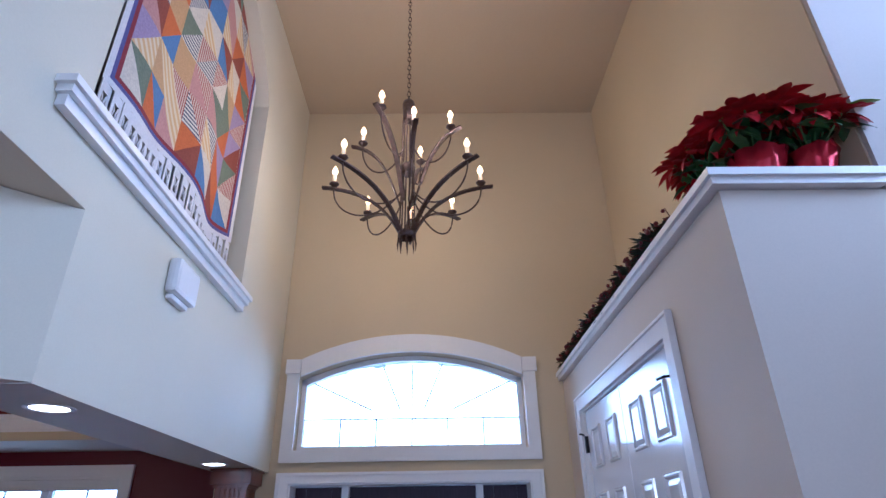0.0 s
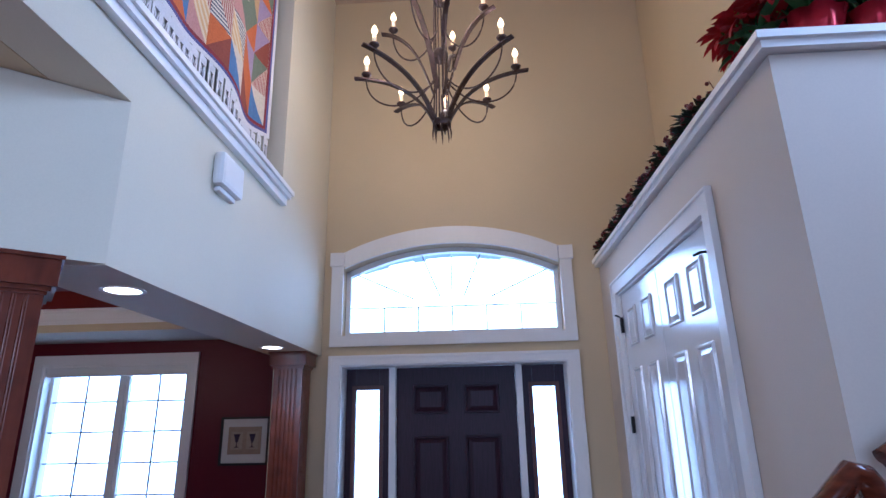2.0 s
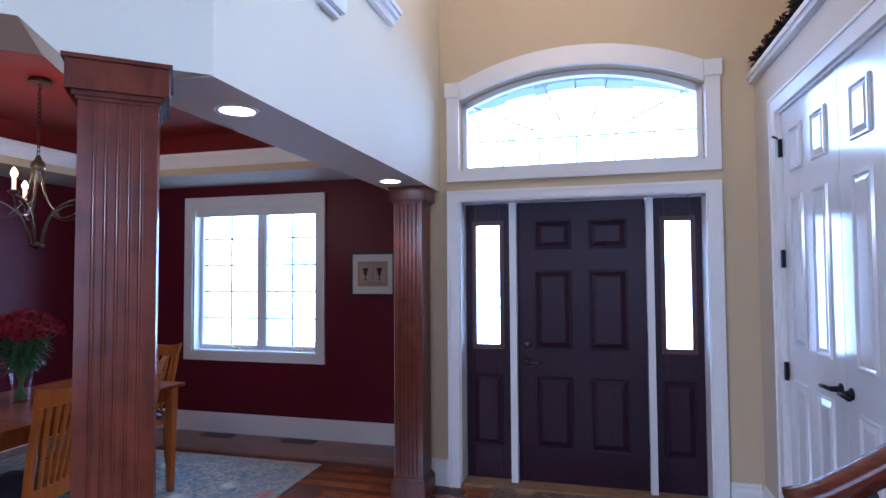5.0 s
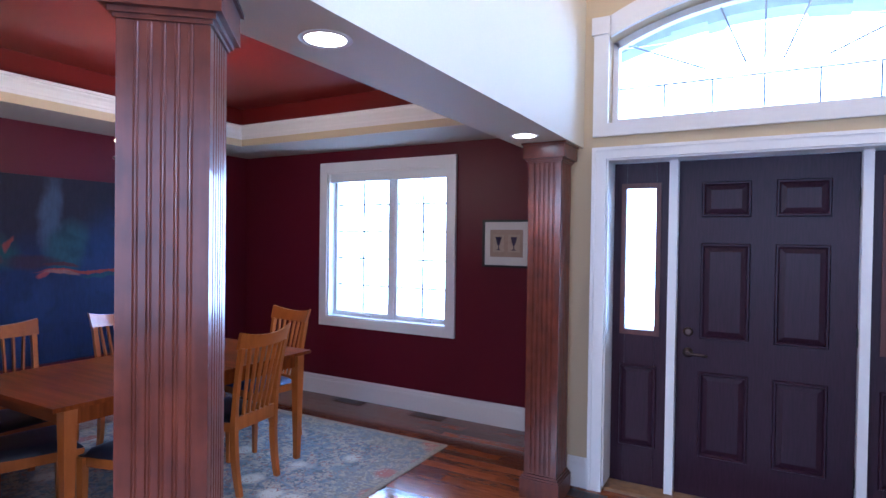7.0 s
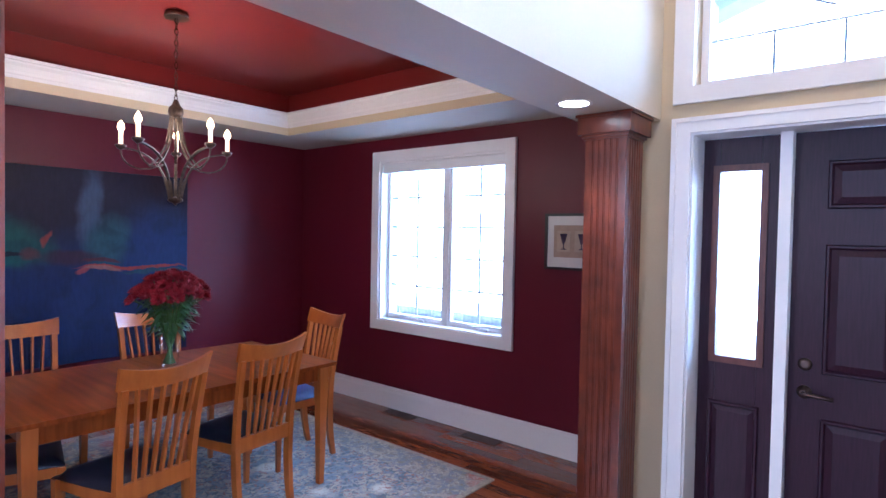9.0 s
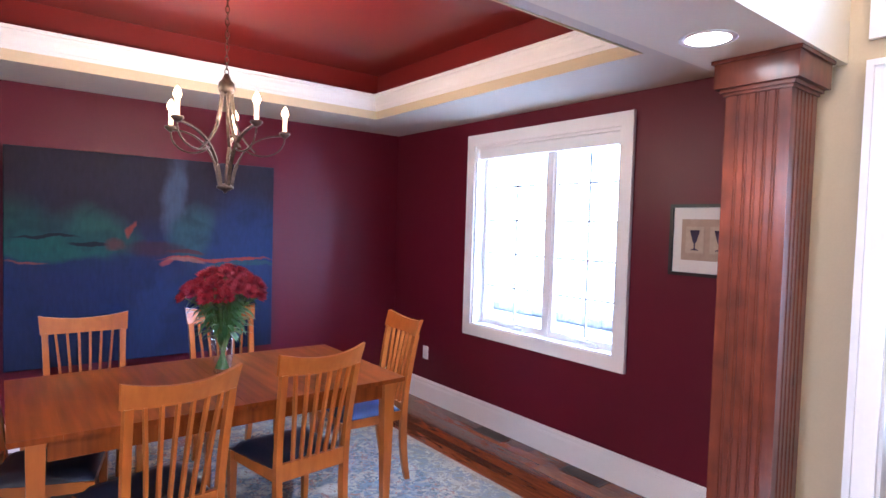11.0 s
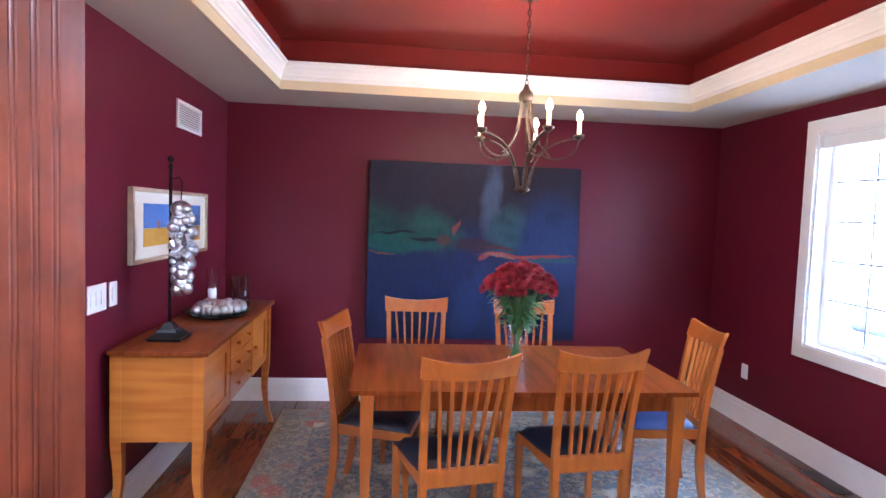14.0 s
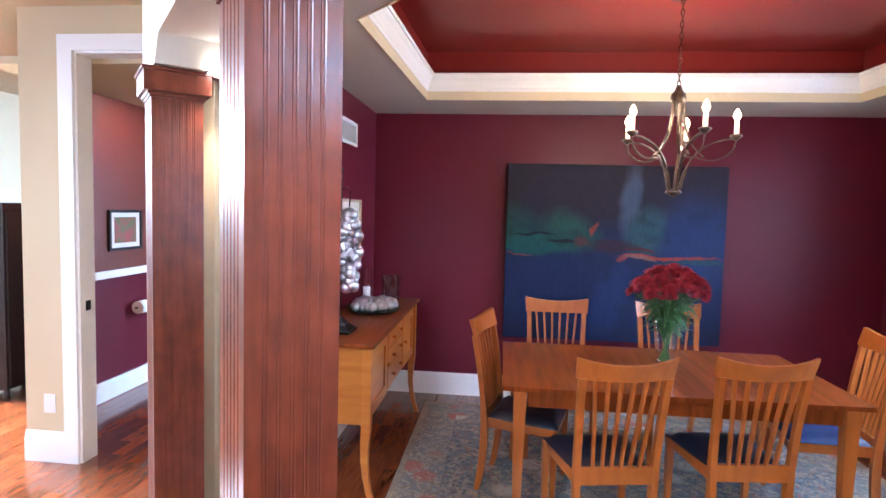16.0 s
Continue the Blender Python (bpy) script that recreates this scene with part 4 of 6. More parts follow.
for i, (xa, xb) in enumerate(parts_x):
    x0, x1 = min(xa, xb), max(xa, xb)
    if i == 1:
        for z0, z1 in ((0.735, 0.842), (0.625, 0.729), (0.49, 0.619)):
            bm = B()
            cube(bm, x0, x1, fy, fy + 0.016, z0, z1, 0.002)
            dr = part("drawer", bm, SIDEWOOD, sb)
            for f in (0.25, 0.75):
                knob_on(dr, x0 + (x1 - x0) * f, (z0 + z1) / 2)
    else:
        bm = boxes((x0, x0 + 0.06, fy, fy + 0.016, 0.475, 0.842), (x1 - 0.06, x1, fy, fy + 0.016, 0.475, 0.842), (x0 + 0.06, x1 - 0.06, fy, fy + 0.016, 0.475, 0.535), (x0 + 0.06, x1 - 0.06, fy, fy + 0.016, 0.785, 0.842), (x0 + 0.06, x1 - 0.06, fy, fy + 0.006, 0.535, 0.785))
        dr = part("cabinet_door", bm, SIDEWOOD, sb)
        knob_on(dr, x0 + 0.03 if i == 0 else x1 - 0.03, 0.66)

# ornament stand on the sideboard
OX, OY = -3.22, 1.13
st = thing("ornament_stand", "black iron stand hung with a cluster of silver baubles", "ornament", (OX, OY, SZ + 0.001))
bm = B()
for z0, z1, h0, h1 in ((0.0, 0.016, 0.076, 0.084), (0.016, 0.040, 0.074, 0.048), (0.040, 0.052, 0.048, 0.044), (0.052, 0.085, 0.036, 0.016)):
    a = [bm.verts.new((sx * h0, sy * h0, z0)) for sx, sy in ((-1, -1), (1, -1), (1, 1), (-1, 1))]
    b = [bm.verts.new((sx * h1, sy * h1, z1)) for sx, sy in ((-1, -1), (1, -1), (1, 1), (-1, 1))]
    bm.faces.new(a[::-1])
    bm.faces.new(b)
    for k in range(4):
        bm.faces.new((a[k], a[(k + 1) % 4], b[(k + 1) % 4], b[k]))
part("base", bm, BLACK, st)
bm = tube(B(), [(0, 0, 0.08), (0, 0, 0.88)], 0.008, segs=10)
ball(bm, 0, 0, 0.90, 0.017)
ball(bm, 0, 0, 0.86, 0.013)
tube(bm, [(0, 0, 0.80), (0, 0.04, 0.81), (0, 0.055, 0.79), (0, 0.05, 0.70)], 0.003, segs=6)
part("pole", bm, BLACK, st)
rnd = random.Random(11)
bauble_mesh = {}


def bauble(owner, x, y, z, r):
    """One silver ball; alike sizes share a mesh."""
    if r not in bauble_mesh:
        bauble_mesh[r] = mesh_of("bauble", ball(B(), 0, 0, 0, r, 12, 8), SILVER)
    ob = new("bauble", bauble_mesh[r])
    ob.parent = owner
    ob.location = (x, y, z)


for k in range(62):
    z = 0.25 + 0.40 * ((k + rnd.random()) / 62)
    f = (z - 0.25) / 0.40
    rad = (0.022 + 0.038 * rnd.random() ** 0.5) * math.sin(math.pi * (0.12 + 0.80 * f)) ** 0.8
    a = rnd.uniform(0, 6.28)
    bauble(st, rad * math.cos(a) * 0.9, 0.055 + rad * math.sin(a), z, rnd.choice((0.018, 0.024, 0.030, 0.034)))
part("bauble_cap", ball(B(), 0, 0.05, 0.655, 0.050, 16, 10, sz=0.85), SILVER, st, "large silver top bauble")
for dx, dy, dz, turn in ((0.075, 0.070, 0.50, 25), (0.072, 0.095, 0.44, -40), (0.070, 0.050, 0.46, 70)):
    bm = B()
    for i in range(8):
        u, v = i / 8, (i + 1) / 8
        a = [(-0.016, 0.10 * (u - 0.5), 0.012 * math.sin(u * 9)), (0.016, 0.10 * (u - 0.5), 0.012 * math.sin(u * 9)), (0.016, 0.10 * (v - 0.5), 0.012 * math.sin(v * 9)), (-0.016, 0.10 * (v - 0.5), 0.012 * math.sin(v * 9))]
        top = [bm.verts.new(p) for p in a]
        low = [bm.verts.new((x, y, z - 0.0015)) for x, y, z in a]
        bm.faces.new(top)
        bm.faces.new(low[::-1])
    ob = part("ribbon", bm, SILVER, st, "silvery ribbon loop")
    ob.matrix_local = Matrix.Translation((dx, dy, dz)) @ Matrix.Rotation(radians(turn), 4, "X") @ Matrix.Rotation(radians(80), 4, "Y")

# bauble tray and candle cylinders
tr = thing("bauble_tray", "dark oval tray of silver baubles and greenery", "centrepiece", (-3.92, 1.17, SZ + 0.001))
bm = lathe(B(), [(0.10, 0), (0.15, 0.006), (0.17, 0.018), (0.165, 0.020), (0.145, 0.010), (0.001, 0.008)], segs=28, cap=False)
bmesh.ops.scale(bm, verts=bm.verts, vec=(1.25, 1.05, 1))
part("dish", bm, BLACK, tr)
for k in range(66):
    a, r = rnd.uniform(0, 6.28), math.sqrt(rnd.random())
    rr = rnd.choice((0.018, 0.024, 0.030, 0.034))
    bauble(tr, 0.18 * r * math.cos(a), 0.15 * r * math.sin(a), 0.014 + rr + 0.075 * (1 - r) * rnd.random(), rr)
bm = B()
for k in range(70):
    a = rnd.uniform(0, 6.28)
    leaf(bm, (0.15 * math.cos(a), 0.13 * math.sin(a), 0.022), (0.8 * math.cos(a), math.sin(a), rnd.uniform(0, 0.4)), rnd.uniform(0.05, 0.09), 0.012, 0.1)
tagged(part("greenery", bm, STEM, tr), kind="stuff")
for x, y, h, r, tint in ((-4.17, 1.055, 0.225, 0.038, GLASS), (-4.25, 1.215, 0.205, 0.065, thin_glass("smoked_glass", (0.72, 0.72, 0.72)))):
    cy = thing("candle_cylinder", "clear glass cylinder with a white candle" if tint == GLASS else "smoked glass cylinder vase", "candle holder", (x, y, SZ + 0.001 + (0.035 if tint == GLASS else 0)))
    part("cylinder", lathe(B(), [(0.001, 0.001), (r - 0.002, 0.001), (r, 0.004), (r, h), (r - 0.003, h), (r - 0.003, h - 0.004)], segs=24, cap=False), tint, cy).visible_shadow = False
    if tint == GLASS:
        part("candle", lathe(B(), [(0.027, 0.009), (0.028, 0.085), (0.024, 0.09)], segs=16), WAX, cy)
        part("foot", lathe(B(), [(0.04, -0.035), (0.04, -0.028), (0.012, -0.024), (0.012, -0.006), (0.03, -0.001)], segs=16), SILVER, cy)

# rug


def rug_material(name, field, field2, accent, border):
    m = bpy.data.materials.new(name)
    m.use_nodes = True
    t = m.node_tree
    b = t.nodes["Principled BSDF"]
    b.inputs["Roughness"].default_value = 0.95
    co = t.nodes.new("ShaderNodeTexCoord")
    def noise_(scale, detail=4, dist=0.0):
        n = t.nodes.new("ShaderNodeTexNoise")
        n.inputs["Scale"].default_value, n.inputs["Detail"].default_value, n.inputs["Distortion"].default_value = scale, detail, dist
        t.links.new(co.outputs["Object"], n.inputs["Vector"])
        return n.outputs[0]
    def mixed(fac, a, c, lo, hi):
        r = t.nodes.new("ShaderNodeMapRange")
        r.inputs[1].default_value, r.inputs[2].default_value = lo, hi
        t.links.new(fac, r.inputs[0])
        mx = t.nodes.new("ShaderNodeMix")
        mx.data_type = "RGBA"
        t.links.new(r.outputs[0], mx.inputs[0])
        for k, v in ((6, a), (7, c)):
            if isinstance(v, tuple):
                mx.inputs[k].default_value = (*v, 1)
            else:
                t.links.new(v, mx.inputs[k])
        return mx.outputs[2]
    vor = t.nodes.new("ShaderNodeTexVoronoi")
    vor.inputs["Scale"].default_value = 3.6
    t.links.new(co.outputs["Object"], vor.inputs["Vector"])
    base = mixed(noise_(9, 5, 1.5), field, field2, 0.42, 0.56)
    base = mixed(noise_(30, 4, 1.0), base, tuple(c * 0.62 for c in field), 0.50, 0.60)
    base = mixed(vor.outputs["Distance"], accent, base, 0.20, 0.34)
    base = mixed(noise_(22, 5, 2.0), base, border, 0.56, 0.66)
    base = mixed(noise_(2.2, 3), base, field2, 0.55, 0.95)
    base = mixed(noise_(160, 2), base, tuple(c * 0.5 for c in field2), 0.5, 1.1)
    t.links.new(base, b.inputs["Base Color"])
    bp = t.nodes.new("ShaderNodeBump")
    bp.inputs["Strength"].default_value, bp.inputs["Distance"].default_value = 0.6, 0.004
    t.links.new(noise_(220, 2), bp.inputs["Height"])
    t.links.new(bp.outputs[0], b.inputs["Normal"])
    return m


RUG = rug_material("faded_blue_rug_pile", (0.155, 0.172, 0.182), (0.34, 0.275, 0.195), (0.48, 0.41, 0.30), (0.26, 0.105, 0.07))
RUGB = rug_material("faded_rug_border_pile", (0.32, 0.265, 0.19), (0.17, 0.172, 0.17), (0.34, 0.115, 0.075), (0.38, 0.33, 0.25))
rug = thing("area_rug", "faded blue-grey patterned wool rug on hardwood", "rug", (-3.41, 2.925, 0.0))
rw, rl = 1.31, 1.49
bm = B()
cube(bm, -rw + 0.28, rw - 0.28, -rl + 0.28, rl - 0.28, 0.001, 0.0088)
part("field", bm, RUG, rug)
bm = boxes((-rw, -rw + 0.0395, -rl + 0.04, rl - 0.04, 0.001, 0.0087), (rw - 0.0395, rw, -rl + 0.04, rl - 0.04, 0.001, 0.0087), (-rw, rw, -rl, -rl + 0.0395, 0.001, 0.0087), (-rw, rw, rl - 0.0395, rl, 0.001, 0.0087))
part("outer_band", bm, material("beige_rug_edge", (0.33, 0.27, 0.19), 0.95, grain=0.35, scale=60, bump=0.5, blotch=0.15, blotch_scale=6), rug, "plain beige edge band")
rw, rl = rw - 0.04, rl - 0.04
bm = boxes((-rw, rw, -rl, -rl + 0.2395, 0.001, 0.0088), (-rw, rw, rl - 0.2395, rl, 0.001, 0.0088), (-rw, -rw + 0.2395, -rl + 0.24, rl - 0.24, 0.001, 0.0088), (rw - 0.2395, rw, -rl + 0.24, rl - 0.24, 0.001, 0.0088))
part("border", bm, RUGB, rug, "reddish patterned border")

# chandelier over the table
HX, HY = -3.238, 2.908


def candle_lamp(owner, x, y, z, sleeve=0.07, bulb=0.062, wide=0.019):
    bm = lathe(B(), [(0.008, z - 0.028), (0.022, z - 0.016), (0.030, z - 0.006), (0.026, z), (0.012, z + 0.004)], x, y, 14)
    cup = part("candle_cup", bm, owner[1], owner[0])
    part("sleeve", lathe(B(), [(0.0105, z + 0.002), (0.0105, z + sleeve)], x, y, 12), CANDLE, cup, "ivory candle sleeve with an added glow")
    b = z + sleeve
    part("bulb", lathe(B(), [(0.006, b), (wide * 0.75, b + bulb * 0.2), (wide, b + bulb * 0.38), (wide * 0.72, b + bulb * 0.68), (wide * 0.28, b + bulb * 0.92), (0.001, b + bulb)], x, y, 12), BULB, cup, "lit clear flame bulb").visible_shadow = False


ch = thing("dining_chandelier", "five-arm rubbed bronze chandelier with lit candle bulbs", "chandelier")
part("canopy", lathe(B(), [(0.065, TZ - 0.03), (0.062, TZ - 0.012), (0.055, TZ - 0.001)], HX, HY, 24), PEWTER, ch)
bm = B()
z = TZ - 0.03
k = 0
while z > 2.275:
    pts = []
    for i in range(11):
        a = 2 * math.pi * i / 10
        u, v = 0.009 * math.cos(a), 0.019 * math.sin(a)
        pts.append((HX + (u if k % 2 else 0), HY + (0 if k % 2 else u), z - 0.016 + v))
    tube(bm, pts, 0.0026, segs=5)
    z -= 0.030
    k += 1
part("chain", bm, PEWTER, ch)
part("hub", lathe(B(), [(0.012, 2.17), (0.034, 2.175), (0.040, 2.195), (0.036, 2.222), (0.022, 2.236), (0.012, 2.262), (0.004, 2.268)], HX, HY, 20), PEWTER, ch)
part("finial", lathe(B(), [(0.004, 1.688), (0.013, 1.70), (0.04, 1.712), (0.04, 1.722), (0.016, 1.735)], HX, HY, 18), PEWTER, ch)
for i in range(5):
    a = radians(82 + 72 * i)
    c, s = math.cos(a), math.sin(a)
    def rz(r, z):
        return (HX + r * c, HY + r * s, z)
    bm = tube(B(), bezier(rz(0.028, 1.715), rz(0.045, 1.86), rz(0.10, 1.985), rz(0.285, 1.995), 16), 0.007, flat=(0.016, 0.008))
    tube(bm, bezier(rz(0.285, 1.99), rz(0.29, 1.90), rz(0.18, 1.855), rz(0.10, 1.90), 14), 0.0045, segs=6)
    tube(bm, bezier(rz(0.024, 2.185), rz(0.035, 2.05), rz(0.05, 1.97), rz(0.14, 1.90), 14), 0.007, flat=(0.014, 0.007))
    part("arm", bm, PEWTER, ch)
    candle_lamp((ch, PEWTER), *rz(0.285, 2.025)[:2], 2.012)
    bulb_light(*rz(0.285, 2.12)[:2], 2.12, 5.6)

# large painting


def painting_material():
    m = bpy.data.materials.new("abstract_canvas_paint")
    m.use_nodes = True
    t = m.node_tree
    b = t.nodes["Principled BSDF"]
    b.inputs["Roughness"].default_value = 0.6
    b.inputs["Specular IOR Level"].default_value = 0.2
    co = t.nodes.new("ShaderNodeTexCoord")
    sep = t.nodes.new("ShaderNodeSeparateXYZ")
    warp = t.nodes.new("ShaderNodeTexNoise")
    warp.inputs["Scale"].default_value, warp.inputs["Detail"].default_value = 4.0, 6
    t.links.new(co.outputs["Object"], warp.inputs["Vector"])
    off = t.nodes.new("ShaderNodeVectorMath")
    off.operation = "MULTIPLY_ADD"
    off.inputs[1].default_value = (0.16, 0.16, 0.16)
    t.links.new(warp.outputs["Color"], off.inputs[0])
    t.links.new(co.outputs["Object"], off.inputs[2])
    t.links.new(off.outputs[0], sep.inputs[0])
    def math_(op, a, c=None, d=None):
        n = t.nodes.new("ShaderNodeMath")
        n.operation = op
        for k, v in enumerate((a, c, d)):
            if v is None:
                continue
            if isinstance(v, (int, float)):
                n.inputs[k].default_value = v
            else:
                t.links.new(v, n.inputs[k])
        return n.outputs[0]
    U, V = math_("ADD", sep.outputs["Y"], -0.08), math_("ADD", sep.outputs["Z"], -0.08)
    def smooth(v, lo, hi):
        r = t.nodes.new("ShaderNodeMapRange")
        r.interpolation_type = "SMOOTHSTEP"
        r.inputs[1].default_value, r.inputs[2].default_value = lo, hi
        t.links.new(v, r.inputs[0])
        return r.outputs[0]
    def blob(cu, cv, ru, rv, soft=0.5, slant=0.0):
        u = math_("SUBTRACT", U, cu)
        v = math_("SUBTRACT", V, cv)
        if slant:
            u = math_("ADD", u, math_("MULTIPLY", v, slant))
        e = math_("ADD", math_("POWER", math_("ABSOLUTE", math_("DIVIDE", u, ru)), 2.0), math_("POWER", math_("ABSOLUTE", math_("DIVIDE", v, rv)), 2.0))
        return smooth(math_("SUBTRACT", 1.0, e), 0.0, soft)
    color = None
    def lay(col, mask, amount=1.0):
        nonlocal color
        mx = t.nodes.new("ShaderNodeMix")
        mx.data_type = "RGBA"
        if color is None:
            mx.inputs[6].default_value = (*mask, 1)
            mx.inputs[0].default_value = 0
            mx.inputs[7].default_value = (*col, 1)
        else:
            t.links.new(color, mx.inputs[6])
            mx.inputs[7].default_value = (*col, 1)
            t.links.new(math_("MULTIPLY", mask, amount), mx.inputs[0])
        color = mx.outputs[2]
    # field: navy below, near-black above; centre of the canvas is the origin, 1.75 wide, 1.45 high
    lay((0, 0, 0), (0.013, 0.022, 0.078))
    lay((0.020, 0.014, 0.028), smooth(V, 0.06, 0.34))
    lay((0.009, 0.014, 0.045), smooth(math_("MULTIPLY", V, -1.0), 0.40, 0.72), 0.6)
    lay((0.018, 0.036, 0.125), blob(0.66, 0.12, 0.46, 0.46, 1.0), 0.85)
    lay((0.020, 0.036, 0.115), blob(-0.02, -0.40, 0.16, 0.42, 0.9, -0.25), 0.6)
    lay((0.016, 0.062, 0.058), blob(-0.84, 0.20, 0.34, 0.24, 1.0))
    lay((0.020, 0.078, 0.066), blob(-0.36, 0.18, 0.30, 0.24, 1.0, 0.35))
    lay((0.014, 0.078, 0.070), blob(-0.62, 0.055, 0.46, 0.10, 0.7))
    lay((0.014, 0.060, 0.062), blob(-0.34, 0.12, 0.30, 0.10, 0.9), 0.8)
    lay((0.070, 0.095, 0.155), blob(0.13, 0.46, 0.11, 0.36, 0.9, -0.10), 0.85)
    lay((0.030, 0.080, 0.100), blob(0.26, 0.17, 0.20, 0.26, 0.9, -0.2), 0.85)
    lay((0.008, 0.010, 0.018), blob(-0.66, 0.145, 0.20, 0.016, 0.6, 0.0))
    lay((0.008, 0.010, 0.018), blob(-0.42, 0.085, 0.15, 0.022, 0.6, 0.0))
    lay((0.040, 0.014, 0.022), blob(0.0, 0.06, 0.24, 0.075, 0.9), 0.85)
    lay((0.13, 0.022, 0.016), blob(-0.25, 0.085, 0.075, 0.055, 1.0), 0.7)
    lay((0.30, 0.040, 0.020), blob(-0.15, 0.20, 0.022, 0.085, 0.9, -0.3), 0.8)
    lay((0.09, 0.012, 0.016), blob(0.22, 0.035, 0.15, 0.022, 0.7), 0.8)
    lay((0.020, 0.070, 0.085), blob(0.62, -0.045, 0.34, 0.026, 0.7), 0.8)
    lay((0.30, 0.042, 0.028), blob(0.45, -0.012, 0.46, 0.015, 0.6))
    lay((0.36, 0.13, 0.09), blob(0.20, -0.030, 0.16, 0.024, 0.7), 0.8)
    lay((0.32, 0.050, 0.040), blob(0.08, -0.045, 0.05, 0.030, 0.8), 0.8)
    lay((0.26, 0.060, 0.030), blob(-0.76, -0.030, 0.15, 0.010, 0.9), 0.8)
    # dark brushed overlays
    wipe = t.nodes.new("ShaderNodeTexNoise")
    wipe.inputs["Scale"].default_value, wipe.inputs["Detail"].default_value, wipe.inputs["Distortion"].default_value = 4.5, 6, 1.2
    t.links.new(co.outputs["Object"], wipe.inputs["Vector"])
    lay((0.006, 0.009, 0.022), smooth(wipe.outputs[0], 0.52, 0.72), 0.30)
    br = t.nodes.new("ShaderNodeTexNoise")
    br.inputs["Scale"].default_value, br.inputs["Detail"].default_value = 26, 6
    mp = t.nodes.new("ShaderNodeMapping")
    mp.inputs["Scale"].default_value = (1, 1.6, 0.5)
    t.links.new(co.outputs["Object"], mp.inputs[0])
    t.links.new(mp.outputs[0], br.inputs["Vector"])
    hs = t.nodes.new("ShaderNodeHueSaturation")
    r = t.nodes.new("ShaderNodeMapRange")
    r.inputs[3].default_value, r.inputs[4].default_value = 0.55, 1.0
    t.links.new(br.outputs[0], r.inputs[0])
    t.links.new(r.outputs[0], hs.inputs["Value"])
    t.links.new(color, hs.inputs["Color"])
    t.links.new(hs.outputs[0], b.inputs["Base Color"])
    bp = t.nodes.new("ShaderNodeBump")
    bp.inputs["Strength"].default_value, bp.inputs["Distance"].default_value = 0.4, 0.003
    t.links.new(br.outputs[0], bp.inputs["Height"])
    t.links.new(bp.outputs[0], b.inputs["Normal"])
    return m


pt = thing("painting", "large unframed abstract canvas in navy and teal", "painting", (-4.90, 2.926, 1.268))
bm = B()
cube(bm, -0.035, 0.0, -0.874, 0.874, -0.724, 0.724, 0.004)
part("canvas", bm, painting_material(), pt)
part("stretcher", boxes((-0.066, -0.036, -0.86, 0.86, -0.70, 0.70)), PALEFRAME, pt)


def flat_material(name, col, rough=0.7):
    return material(name, col, rough, grain=0.12, scale=40)


# framed landscape print over the sideboard
pc = thing("framed_print", "pale-framed print of a yellow field under blue sky", "picture", (-3.82, DY0, 1.457))
pw, ph = 0.592, 0.197
bm = boxes((-pw, -pw + 0.022, 0.002, 0.028, -ph, ph), (pw - 0.022, pw, 0.002, 0.028, -ph, ph), (-pw + 0.022, pw - 0.022, 0.002, 0.028, ph - 0.022, ph), (-pw + 0.022, pw - 0.022, 0.002, 0.028, -ph, -ph + 0.022))
part("frame", bm, PALEFRAME, pc)
part("mat", boxes((-pw + 0.022, pw - 0.022, 0.004, 0.012, -ph + 0.022, ph - 0.022)), MATBOARD, pc)
part("print_sky", boxes((-0.47, 0.43, 0.012, 0.0145, -0.018, 0.115)), flat_material("print_blue", (0.10, 0.19, 0.50)), pc)
part("print_field", boxes((-0.47, 0.43, 0.012, 0.0145, -0.115, -0.020)), flat_material("print_yellow", (0.55, 0.30, 0.035)), pc)
for q in ((-0.10, 0.10, 0.0147, 0.0158, -0.022, 0.010), (0.22, 0.25, 0.0147, 0.0158, -0.022, 0.022)):
    part("print_house", boxes(q), flat_material("print_brown", (0.30, 0.12, 0.09)), pc)

# goblet print beside the window
pc = thing("framed_print", "thin black-framed print of two dark goblets", "picture", (-1.913, DY1, 1.522))
pw, ph = 0.213, 0.197
bm = boxes((-pw, -pw + 0.018, -0.026, -0.002, -ph, ph), (pw - 0.018, pw, -0.026, -0.002, -ph, ph), (-pw + 0.018, pw - 0.018, -0.026, -0.002, ph - 0.018, ph), (-pw + 0.018, pw - 0.018, -0.026, -0.002, -ph, -ph + 0.018))
part("frame", bm, BLACKFRAME, pc)
part("mat", boxes((-pw + 0.018, pw - 0.018, -0.012, -0.004, -ph + 0.018, ph - 0.018)), MATBOARD, pc)
part("print_ground", boxes((-0.145, 0.145, -0.0145, -0.0121, -0.11, 0.115)), flat_material("print_tan", (0.40, 0.29, 0.20)), pc)
for x in (-0.068, 0.068):
    part("print_panel", boxes((x - 0.052, x + 0.052, -0.0165, -0.0147, -0.07, 0.075)), flat_material("print_buff", (0.46, 0.36, 0.25)), pc)
    bm = lathe(B(), [(0.020, -0.055), (0.022, -0.052), (0.004, -0.045), (0.004, -0.018), (0.012, -0.004), (0.028, 0.055)], segs=16)
    bmesh.ops.scale(bm, verts=bm.verts, vec=(1, 0.02, 1))
    bmesh.ops.translate(bm, verts=bm.verts, vec=(x, -0.0175, 0))
    part("print_goblet", bm, flat_material("print_purple", (0.045, 0.03, 0.06)), pc)

